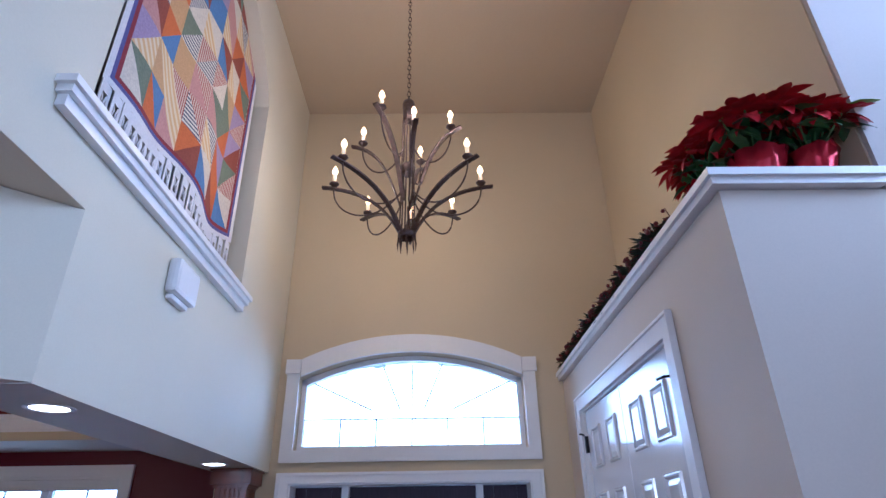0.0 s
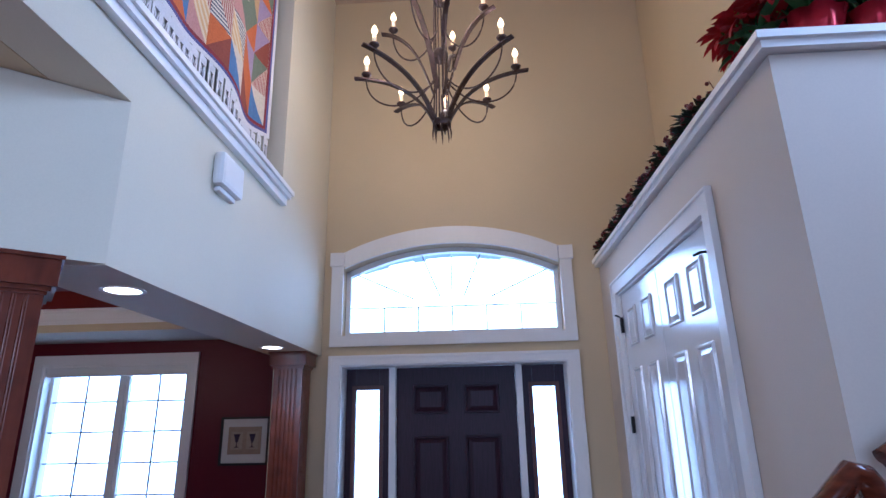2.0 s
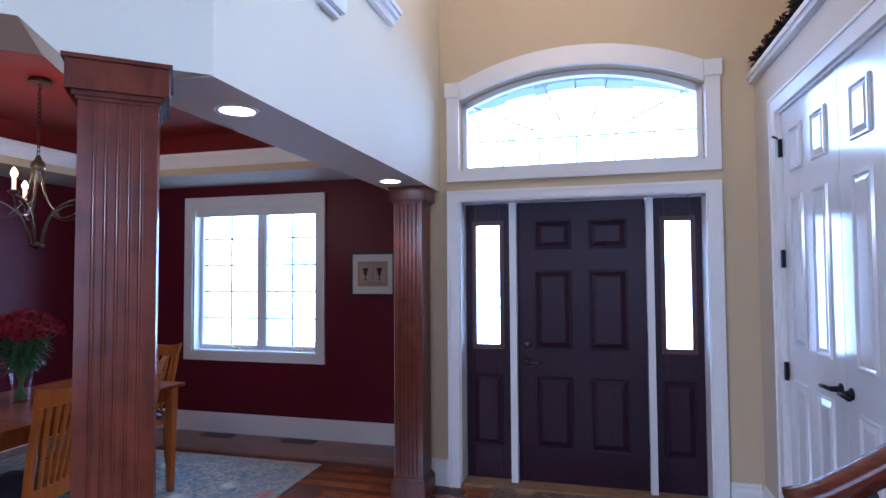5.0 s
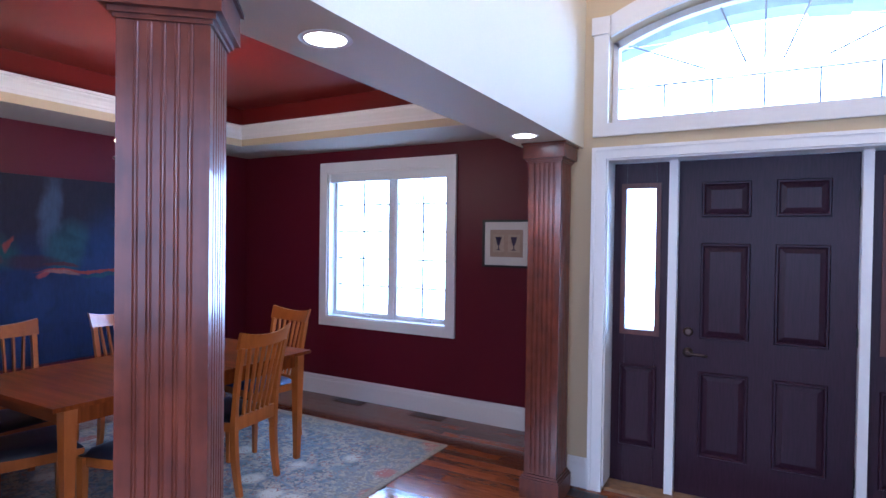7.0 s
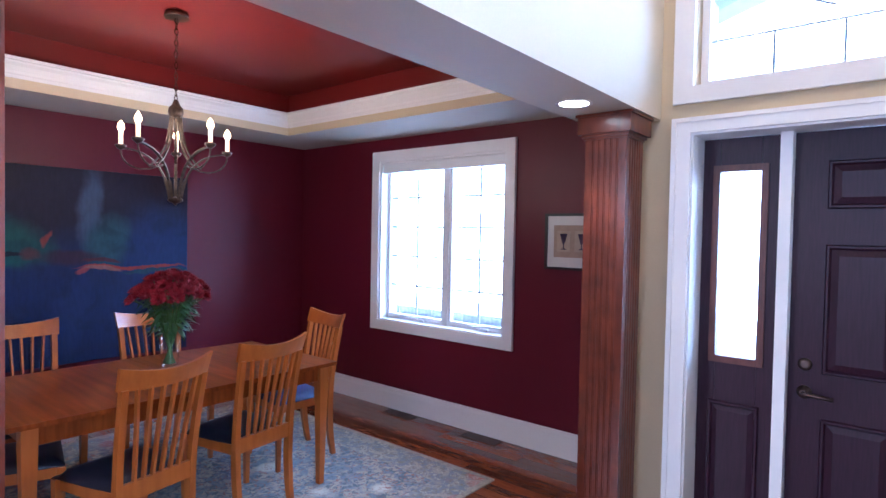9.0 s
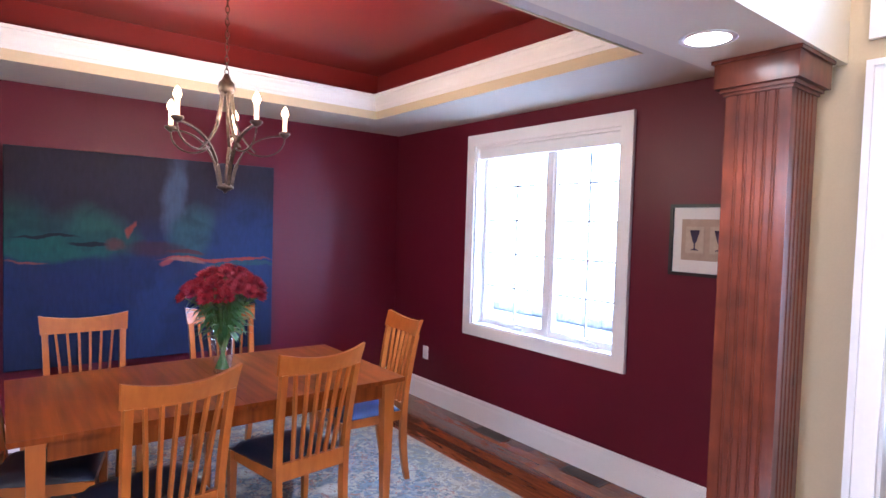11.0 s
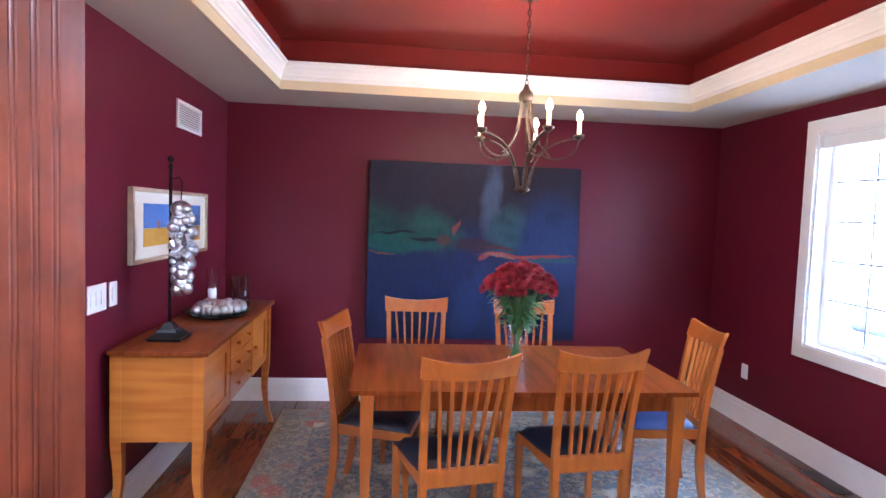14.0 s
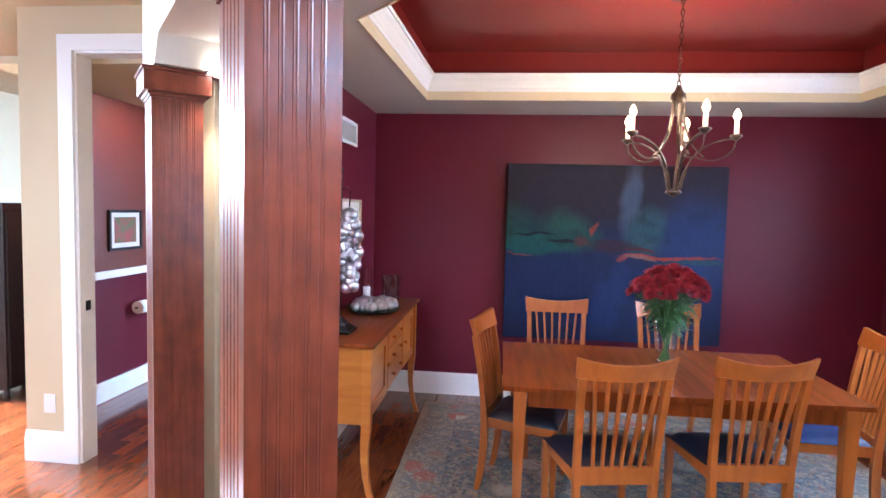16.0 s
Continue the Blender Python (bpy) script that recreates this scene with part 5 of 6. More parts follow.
# wall plates, vents
vt = thing("wall_vent", "white slatted return air vent high on the wall", "vent", (-4.09, DY0, 2.125))
bm = boxes((-0.225, -0.20, 0.002, 0.012, -0.085, 0.085), (0.20, 0.225, 0.002, 0.012, -0.085, 0.085), (-0.20, 0.20, 0.002, 0.012, 0.065, 0.085), (-0.20, 0.20, 0.002, 0.012, -0.085, -0.065))
part("frame", bm, PLASTIC, vt)
# grey sheet colours in the shade seen between the slats
part("backing", boxes((-0.20, 0.20, 0.0015, 0.003, -0.065, 0.065)), flat_material("vent_shadow_grey", (0.35, 0.34, 0.33)), vt)
for k in range(9):
    z = -0.058 + 0.0145 * k
    bm = B()
    v = [bm.verts.new(p) for p in ((-0.199, 0.004, z + 0.006), (0.199, 0.004, z + 0.006), (0.199, 0.0105, z - 0.003), (-0.199, 0.0105, z - 0.003))]
    bm.faces.new(v)
    w = [bm.verts.new(p.co + Vector((0, 0, -0.0015))) for p in v]
    bm.faces.new(w[::-1])
    part("slat", bm, PLASTIC, vt)


def plate(name, label, at, turn, w, h, toggles):
    p = thing(name, label, "switch" if "switch" in name else "outlet", at, turn)
    bm = B()
    cube(bm, -w / 2, w / 2, 0.001, 0.007, -h / 2, h / 2, 0.002)
    part("cover", bm, PLASTIC, p)
    for k in range(toggles):
        x = (k - (toggles - 1) / 2) * 0.046
        part("rocker" if "switch" in name else "socket", boxes((x - 0.016, x + 0.016, 0.0072, 0.010, -0.032, 0.032)), PLASTIC, p)
    return p


plate("light_switch", "white three-gang switch plate on the wine wall", (-2.925, DY0, 1.14), 0, 0.165, 0.125, 3)
plate("light_switch", "white single switch plate on the wine wall", (-3.075, DY0, 1.14), 0, 0.075, 0.115, 1)
plate("wall_outlet", "white outlet low on the wine wall", (-4.44, DY1, 0.424), 180, 0.075, 0.115, 1)
plate("wall_outlet", "white outlet low on the hall wall", (PX, -0.67, 0.36), -90, 0.075, 0.115, 1)

# ---- foyer things ----
fc = thing("foyer_chandelier", "tall two-tier black iron chandelier with lit candle bulbs", "chandelier")
GX, GY = -0.055, 2.86
part("canopy", lathe(B(), [(0.07, FZ - 0.035), (0.068, FZ - 0.012), (0.06, FZ - 0.001)], GX, GY, 24), BRONZE, fc)
bm = B()
z, k = FZ - 0.035, 0
while z > 4.25:
    pts = []
    for i in range(9):
        a = 2 * math.pi * i / 8
        u, v = 0.011 * math.cos(a), 0.024 * math.sin(a)
        pts.append((GX + (u if k % 2 else 0), GY + (0 if k % 2 else u), z - 0.02 + v))
    tube(bm, pts, 0.003, segs=5)
    z -= 0.038
    k += 1
part("chain", bm, BRONZE, fc)
part("hub", lathe(B(), [(0.030, 4.06), (0.034, 4.10), (0.040, 4.19), (0.036, 4.215), (0.012, 4.23), (0.005, 4.255)], GX, GY, 18), BRONZE, fc)
part("collar", lathe(B(), [(0.036, 3.66), (0.046, 3.68), (0.046, 3.71), (0.036, 3.73)], GX, GY, 18), BRONZE, fc)
bm = B()
for i in range(8):
    a = 2 * math.pi * i / 8
    tube(bm, [(GX + 0.045 * math.cos(a), GY + 0.045 * math.sin(a), 3.24), (GX + 0.052 * math.cos(a), GY + 0.052 * math.sin(a), 3.185), (GX + 0.05 * math.cos(a), GY + 0.05 * math.sin(a), 3.145)], [0.006, 0.005, 0.001], segs=6)
lathe(bm, [(0.044, 3.225), (0.052, 3.23), (0.052, 3.265), (0.044, 3.27)], GX, GY, 24, cap=False)
part("bottom_ring", bm, BRONZE, fc)
for i in range(6):
    a = 2 * math.pi * i / 6 + 0.3
    c, s = math.cos(a), math.sin(a)
    bm = tube(B(), bezier((GX + 0.048 * c, GY + 0.048 * s, 3.25), (GX + 0.03 * c, GY + 0.03 * s, 3.5), (GX + 0.045 * c, GY + 0.045 * s, 3.8), (GX + 0.03 * c, GY + 0.03 * s, 4.15)), 0.005, segs=6)
    part("stem_rod", bm, BRONZE, fc)
lamps = [(GX + 0.435 * math.cos(radians(a)), GY + 0.435 * math.sin(radians(a)), 3.575) for a in (0, 51, 129, 180, 218, 322)]
lamps += [(GX - 0.14, 2.56, 3.90), (GX + 0.04, 2.70, 3.90), (GX + 0.26, 2.74, 3.90), (GX + 0.07, 3.07, 3.88), (GX - 0.28, 2.87, 3.88), (GX + 0.01, 3.18, 3.50)]
for n, (x, y, z) in enumerate(lamps):
    d = Vector((x - GX, y - GY, 0))
    r = d.length
    c, s = d.x / r, d.y / r
    def rz(q, zz):
        return (GX + q * c, GY + q * s, zz)
    low = 3.26 if z < 3.7 else 3.45
    bm = tube(B(), bezier(rz(0.045, low), rz(0.07 + 0.10 * r, low + 0.16), rz(r * 0.55, z - 0.03), rz(r + 0.07, z - 0.004), 16), 0.008, flat=(0.030, 0.010))
    arm = part("arm", bm, BRONZE, fc)
    bm = tube(B(), bezier(rz(r, z - 0.005), rz(r + 0.01, z - 0.20), rz(r * 0.45, z - 0.30), rz(0.04, z - 0.06 + 0.02 * (n % 2)), 16), 0.005, segs=6)
    part("scroll_rod", bm, BRONZE, fc)
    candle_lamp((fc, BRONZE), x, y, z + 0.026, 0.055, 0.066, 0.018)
    if n % 2 == 0 or n > 6:
        bulb_light(x, y, z + 0.115, FOYER_BULB, (1.0, 0.70, 0.40))

# recessed lights in the header
for cx_, y in ((-1.205, 1.985), (-1.235, 3.665), (-2.42, 0.86)):
    can = thing("recessed_light", "lit recessed downlight in the header", "downlight", (cx_, y, SOFFIT - 0.001), group="header downlights")
    part("trim_ring", lathe(B(), [(0.080, -0.004), (0.079, -0.002), (0.078, -0.0005), (0.062, -0.0005), (0.062, -0.004)], segs=28, cap=False), TRIM, can)
    part("lens", lathe(B(), [(0.001, -0.003), (0.062, -0.003)], segs=28, cap=False), CANLIGHT, can, "glowing lens")
    sp = new("downlight_beam", bpy.data.lights.new("downlight_beam", "SPOT"))
    sp.data.energy, sp.data.color, sp.data.spot_size, sp.data.spot_blend, sp.data.shadow_soft_size = 17, (1.0, 0.80, 0.55), radians(100), 0.6, 0.05
    sp.matrix_world = look((cx_, y, SOFFIT - 0.02), (cx_, y + 0.001, 0))

# loudspeaker on the header wall
spk = thing("wall_speaker", "small white wall loudspeaker on the pale wall", "speaker", (FL + 0.002, 2.38, 2.758))
bm = B()
cube(bm, 0.0, 0.055, -0.115, 0.115, -0.085, 0.075, 0.02)
part("grille_box", bm, PLASTIC, spk)
bm = B()
cube(bm, 0.0, 0.03, -0.085, 0.085, -0.108, -0.086, 0.006)
part("bracket", bm, PLASTIC, spk)

# quilt hung in the overlook
rnd = random.Random(21)
QX, QY0, QY1, QZ0, QZ1 = -1.15, 1.65, 3.10, 3.31, 5.0
PATCH = [material("quilt_%s" % n, c, 0.9, grain=0.2, scale=90, bump=0.3) for n, c in (
    ("orange", (0.50, 0.13, 0.03)), ("tan", (0.50, 0.31, 0.14)), ("cream", (0.62, 0.55, 0.44)), ("pink", (0.48, 0.25, 0.22)), ("lilac", (0.33, 0.25, 0.38)),
    ("blue", (0.10, 0.20, 0.40)), ("green", (0.16, 0.19, 0.13)), ("rust", (0.24, 0.06, 0.035)))]


def striped(name, a, b_, freq, axis):
    m = material(name, a, 0.9)
    t = m.node_tree
    co = t.nodes.new("ShaderNodeTexCoord")
    w = t.nodes.new("ShaderNodeTexWave")
    w.bands_direction = axis
    w.inputs["Scale"].default_value = freq
    t.links.new(co.outputs["Object"], w.inputs["Vector"])
    rp = t.nodes.new("ShaderNodeMapRange")
    rp.inputs[1].default_value, rp.inputs[2].default_value = 0.45, 0.55
    t.links.new(w.outputs[0], rp.inputs[0])
    mx = t.nodes.new("ShaderNodeMix")
    mx.data_type = "RGBA"
    mx.inputs[6].default_value, mx.inputs[7].default_value = (*a, 1), (*b_, 1)
    t.links.new(rp.outputs[0], mx.inputs[0])
    t.links.new(mx.outputs[2], t.nodes["Principled BSDF"].inputs["Base Color"])
    return m


PATCH += [striped("quilt_stripe_dark", (0.60, 0.56, 0.48), (0.10, 0.10, 0.13), 14, "Z"), striped("quilt_stripe_red", (0.55, 0.45, 0.36), (0.28, 0.07, 0.05), 18, "Y"),
          striped("quilt_stripe_tan", (0.55, 0.36, 0.16), (0.62, 0.52, 0.34), 11, "DIAGONAL")]
BORDER = [material("quilt_maroon_edge", (0.22, 0.03, 0.04), 0.9, grain=0.2, scale=90), material("quilt_navy_edge", (0.10, 0.10, 0.26), 0.9, grain=0.2, scale=90), material("quilt_white_edge", (0.66, 0.64, 0.64), 0.9, grain=0.1, scale=90)]


def drape(y, z):
    u = (y - QY0) / (QY1 - QY0)
    f = max(0, 1 - (z - QZ0) / 1.2)
    return QX + 0.018 * math.sin(u * 13) * (0.4 + f), y, z - 0.035 * math.sin(u * 9.5 + 0.6) * f * f


ql = thing("patchwork_quilt", "colourful triangle patchwork quilt hung in the loft overlook", "quilt")
nu, nv = 7, 8
iy0, iy1, iz0 = QY0 + 0.07, QY1 - 0.07, QZ0 + 0.07
for i in range(nu):
    for j in range(nv):
        a = [(iy0 + (iy1 - iy0) * (i + p) / nu, iz0 + (QZ1 - iz0) * (j + q) / nv) for p, q in ((0, 0), (1, 0), (1, 1), (0, 1))]
        m0, m1 = rnd.randrange(len(PATCH)), rnd.randrange(len(PATCH))
        cut = rnd.random() < 0.5
        tris = ((a[0], a[1], a[2]), (a[0], a[2], a[3])) if cut else ((a[0], a[1], a[3]), (a[1], a[2], a[3]))
        for tri, mi in zip(tris, (m0, m1)):
            n = 3
            bm = B()
            P, Qp, R = (Vector((0, *p)) for p in tri)
            pt_ = {}
            for s in range(n + 1):
                for r in range(n + 1 - s):
                    v = P + (Qp - P) * (s / n) + (R - P) * (r / n)
                    pt_[s, r] = bm.verts.new(drape(v.y, v.z))
            for s in range(n):
                for r in range(n - s):
                    f = bm.faces.new((pt_[s, r], pt_[s + 1, r], pt_[s, r + 1]))
                    if s + r < n - 1:
                        f = bm.faces.new((pt_[s + 1, r], pt_[s + 1, r + 1], pt_[s, r + 1]))
            part("patch", bm, PATCH[mi], ql)
for m, o0, o1 in ((BORDER[0], 0.05, 0.072), (BORDER[1], 0.03, 0.05), (BORDER[2], 0.0, 0.03)):
    bm = B()
    n = 30
    for k in range(n):
        f0, f1 = k / n, (k + 1) / n
        for quad in (((QY0 + o0 + (QY1 - QY0 - 2 * o0) * f0, QZ0 + o0), (QY0 + o0 + (QY1 - QY0 - 2 * o0) * f1, QZ0 + o0), (QY0 + o0 + (QY1 - QY0 - 2 * o0) * f1, QZ0 + o1), (QY0 + o0 + (QY1 - QY0 - 2 * o0) * f0, QZ0 + o1)),
                     ((QY0 + o0, QZ0 + o0 + (QZ1 - QZ0 - o0) * f0), (QY0 + o1, QZ0 + o0 + (QZ1 - QZ0 - o0) * f0), (QY0 + o1, QZ0 + o0 + (QZ1 - QZ0 - o0) * f1), (QY0 + o0, QZ0 + o0 + (QZ1 - QZ0 - o0) * f1)),
                     ((QY1 - o1, QZ0 + o0 + (QZ1 - QZ0 - o0) * f0), (QY1 - o0, QZ0 + o0 + (QZ1 - QZ0 - o0) * f0), (QY1 - o0, QZ0 + o0 + (QZ1 - QZ0 - o0) * f1), (QY1 - o1, QZ0 + o0 + (QZ1 - QZ0 - o0) * f1))):
            bm.faces.new([bm.verts.new(Vector(drape(*p)) + Vector((0.002, 0, 0))) for p in quad])
    part("border_band", bm, m, ql)
bm = B()
n = 22
for k in range(n):
    y0 = QY0 + (QY1 - QY0) * k / n
    w = (QY1 - QY0) / n
    x0, _, zb = drape(y0 + w / 2, QZ0)
    for a, b, c, d_ in ((0.0, 0.25, -0.16, 0.0), (0.75, 1.0, -0.16, 0.0), (0.25, 0.75, -0.045, 0.0), (0.2, 0.8, -0.16, -0.125)):
        cube(bm, x0 - 0.002, x0 + 0.002, y0 + a * w, y0 + b * w, zb + c, zb + d_)
    tube(bm, [(x0, y0 + w * 0.25, zb - 0.05), (x0, y0 + w * 0.42, zb - 0.075), (x0, y0 + w * 0.3, zb - 0.10)], 0.004, segs=5)
    tube(bm, [(x0, y0 + w * 0.75, zb - 0.05), (x0, y0 + w * 0.58, zb - 0.085), (x0, y0 + w * 0.72, zb - 0.115)], 0.004, segs=5)
part("lace_fringe", bm, BORDER[2], ql, "white openwork lace fringe")
part("hanging_rod", tube(B(), [(QX - 0.03, QY0 - 0.13, 4.99), (QX - 0.03, QY1 + 0.21, 4.99)], 0.012), BRONZE, ql)

# poinsettias and garland on the closet ledge
rnd = random.Random(8)
LZ = 2.796


def poinsettia(x, y, scale, bright):
    p = thing("poinsettia", "red poinsettia in a pot wrapped in red foil", "plant", (x, y, LZ), rnd.uniform(0, 360), group="poinsettias on the ledge")
    bm = B()
    segs = 26
    rings = []
    for r, z in ((0.062, 0.0), (0.072, 0.05), (0.085, 0.11), (0.105, 0.165), (0.10, 0.16), (0.05, 0.12)):
        rings.append([bm.verts.new((r * scale * (1 + 0.07 * math.sin(7 * 6.283 * i / segs + z * 30)) * math.cos(6.283 * i / segs), r * scale * (1 + 0.07 * math.sin(7 * 6.283 * i / segs + z * 30)) * math.sin(6.283 * i / segs), z * scale + (0.02 * rnd.random() if 0.15 < z < 0.17 else 0))) for i in range(segs)])
    for a, b in zip(rings, rings[1:]):
        for i in range(segs):
            bm.faces.new((a[i], a[(i + 1) % segs], b[(i + 1) % segs], b[i])).smooth = True
    bm.faces.new(rings[0][::-1])
    part("foil_pot", bm, FOIL, p, "crinkled red foil pot wrap")
    bs, gs, ss, fs = B(), B(), B(), B()
    for k in range(15):
        a = k * 2.4
        r = 0.17 * scale * math.sqrt((k + 0.5) / 15)
        top = Vector((r * math.cos(a), r * math.sin(a), (0.36 - 1.6 * r * r / scale) * scale + rnd.uniform(-0.03, 0.03)))
        tube(ss, [(0, 0, 0.10), tuple(top * 0.6 + Vector((0, 0, 0.05))), tuple(top)], 0.004, segs=5)
        for q in range(9):
            b = q * 2.4 + rnd.random()
            d = Vector((math.cos(b) + top.x * 2.5, math.sin(b) + top.y * 2.5, rnd.uniform(-0.05, 0.35)))
            leaf(bs, top, d, rnd.uniform(0.085, 0.13) * scale, 0.055 * scale, 0.3)
        for q in range(4):
            b = math.atan2(top.y, top.x) + rnd.uniform(-1.2, 1.2)
            leaf(bs, top * 0.94, (math.cos(b), math.sin(b), rnd.uniform(-0.9, -0.2)), rnd.uniform(0.09, 0.13) * scale, 0.055 * scale, 0.4)
        for q in range(3):
            b = rnd.uniform(0, 6.28)
            leaf(gs, top * 0.86 - Vector((0, 0, 0.02)), (math.cos(b), math.sin(b), rnd.uniform(-0.4, 0.2)), rnd.uniform(0.10, 0.14) * scale, 0.055 * scale, 0.4)
        for q in range(4):
            ball(fs, top.x + rnd.uniform(-0.012, 0.012), top.y + rnd.uniform(-0.012, 0.012), top.z + 0.006, 0.005, 6, 4)
    tagged(part("bract_cluster", bs, BRACT, p, "broad red bracts"), kind="stuff")
    tagged(part("leaves", gs, LEAF, p, "dark green leaves"), kind="stuff")
    tagged(part("stem_cluster", ss, STEM, p), kind="stuff")
    part("buds", fs, BRIGHTLEAF, p)
    if bright:
        bm = B()
        leaf(bm, (0.12, -0.05, 0.25), (0.9, -0.5, -0.2), 0.14, 0.07, 0.3)
        leaf(bm, (0.10, -0.08, 0.28), (0.6, -0.8, 0.1), 0.12, 0.06, 0.3)
        part("bright_leaves", bm, BRIGHTLEAF, p, "fresh light green leaves").matrix_local = pose(0, 0, 0, 0, 0, -math.degrees(p.matrix_world.to_euler().z))
    return p


poinsettia(1.31, 1.75, 0.98, False)
poinsettia(1.485, 1.71, 0.86, True)
poinsettia(1.17, 1.88, 0.74, False)

gl = thing("garland", "dark evergreen garland with burgundy berries along the ledge", "garland", (0, 0, 0))
bm, bb = B(), B()
tube(bm, [(1.10 + 0.02 * math.sin(k * 1.3), 2.05 + 2.1 * k / 24, LZ + 0.045 + 0.012 * math.sin(k * 2.1)) for k in range(25)], 0.012, segs=6)
for k in range(1500):
    y = 2.05 + 2.12 * rnd.random()
    a = rnd.uniform(-0.3, 3.5)
    rr = 0.06 + 0.045 * math.sin(y * 9) ** 2
    leaf(bm, (1.10 + 0.03 * math.cos(a), y, LZ + 0.04 + 0.02 * math.sin(a)), (math.cos(a), rnd.uniform(-0.9, 0.9), math.sin(a)), rr * rnd.uniform(0.6, 1.1), 0.034, 0.3)
for k in range(420):
    y = 2.05 + 2.12 * rnd.random()
    a = rnd.uniform(0.2, 3.2)
    r = rnd.uniform(0.05, 0.11)
    x, z = 1.10 + r * math.cos(a), LZ + 0.04 + r * math.sin(a)
    tube(bb, [(1.10, y, LZ + 0.05), (x, y + rnd.uniform(-0.03, 0.03), z)], 0.002, segs=4)
    ball(bb, x, y, max(z, LZ + 0.012), rnd.uniform(0.007, 0.014), 6, 4)
tagged(part("greenery", bm, GARLAND, gl), kind="stuff")
tagged(part("berry_spray", bb, BERRY, gl, "burgundy berries"), kind="stuff")

# door mat, floor registers
mt = thing("door_mat", "dark patterned door mat inside the front door", "mat", (-0.07, 3.93, 0.0))
bm = B()
cube(bm, -0.62, 0.62, -0.40, 0.40, 0.001, 0.010, 0.003)
part("mat_pile", bm, rug_material("dark_mat_pile", (0.13, 0.095, 0.06), (0.20, 0.15, 0.085), (0.36, 0.28, 0.17), (0.24, 0.08, 0.045)), mt)
for x, y, turn in ((-2.60, 4.955, 0), (-3.46, 4.955, 0), (-1.02, 4.12, 0)):
    fv = thing("floor_register", "brown slotted floor vent set in the hardwood", "vent", (x, y, 0.0), turn, group="floor registers")
    part("plate", boxes((-0.16, 0.16, -0.055, 0.055, 0.0012, 0.004)), material("brown_register", (0.07, 0.035, 0.02), 0.4, metal=0.3, grain=0.2), fv)
    for k in range(12):
        part("slot", boxes((-0.14 + k * 0.0245, -0.13 + k * 0.0245, -0.04, 0.04, 0.0041, 0.0048)), BLACKFRAME, fv)

# stair with its rail
stair = thing("staircase", "hardwood stair with cherry handrail and iron balusters", "staircase")
for k in range(8):
    x = 0.52 + 0.26 * k
    part("step", boxes((x, 0.52 + 0.26 * 8, 0.72, 1.583, 0.18 * k, 0.18 * k + 0.155)), TRIM, stair, "white painted riser")
    part("tread", boxes((x - 0.025, x + 0.262 if k < 7 else x + 0.26, 0.70, 1.585, 0.18 * k + 0.156, 0.18 * k + 0.18)), PLANK, stair, "cherry hardwood tread")
RAILWOOD = material("polished_rail_wood", (0.12, 0.026, 0.011), 0.22, color2=(0.07, 0.015, 0.007), scale=10, stretch=(1, 8, 8), coat=0.4)


def rail_profile(bm, pts):
    """A moulded handrail along points."""
    k_ = 0.82
    prof = [(-0.018, -0.034), (0.018, -0.034), (0.022, -0.012), (0.033, -0.004), (0.036, 0.012), (0.026, 0.030), (0.0, 0.038), (-0.026, 0.030), (-0.036, 0.012), (-0.033, -0.004), (-0.022, -0.012)]
    rings = []
    pts = [Vector(p) for p in pts]
    for i, p in enumerate(pts):
        d = (pts[min(i + 1, len(pts) - 1)] - pts[max(i - 1, 0)]).normalized()
        s = Vector((0, -1, 0)) if abs(d.y) < 0.7 else Vector((1, 0, 0))
        u = d.cross(s).normalized()
        if u.z < 0:
            u = -u
        rings.append([bm.verts.new(p + s * a * k_ + u * b * k_) for a, b in prof])
    n = len(prof)
    for a, b in zip(rings, rings[1:]):
        for k in range(n):
            bm.faces.new((a[k], b[k], b[(k + 1) % n], a[(k + 1) % n])).smooth = True
    bm.faces.new(rings[0])
    bm.faces.new(rings[-1][::-1])
    return bm


RY = 1.50


def rail_z(x):
    """Centre height of the lower rail."""
    return 1.10 + 0.60 * (x - 0.47) + 0.42 * max(0.0, x - 0.47) ** 2


pts = [(0.40, RY, 1.075), (0.44, RY, 1.085)] + [(0.47 + 0.05 * k, RY, rail_z(0.47 + 0.05 * k)) for k in range(11)] + [(0.992, RY, 1.495), (1.008, RY + 0.004, 1.475), (1.014, RY + 0.008, 1.44), (1.014, RY + 0.01, 1.39)]
part("handrail", rail_profile(B(), pts), RAILWOOD, stair, "polished cherry handrail")
part("wall_handrail", rail_profile(B(), [(1.075, RY + 0.04, 1.525), (1.11, RY + 0.04, 1.545)] + [(1.15 + 0.1 * k, RY + 0.04, 1.57 + 0.072 * k) for k in range(11)]), RAILWOOD, stair)
for k in range(4):
    x = 0.54 + 0.13 * k
    top = rail_z(x) - 0.03
    bot = 0.18 * (math.floor((x - 0.495) / 0.26) + 1)
    bm = tube(B(), [(x, RY, bot), (x, RY, top + 0.02)], 0.0075, segs=8)
    for z in (top - 0.035, bot):
        lathe(bm, [(0.020, z), (0.022, z + 0.006), (0.015, z + 0.012), (0.017, z + 0.022), (0.013, z + 0.034)], x, RY, 10)
    part("baluster", bm, BLACK, stair, "black iron baluster")

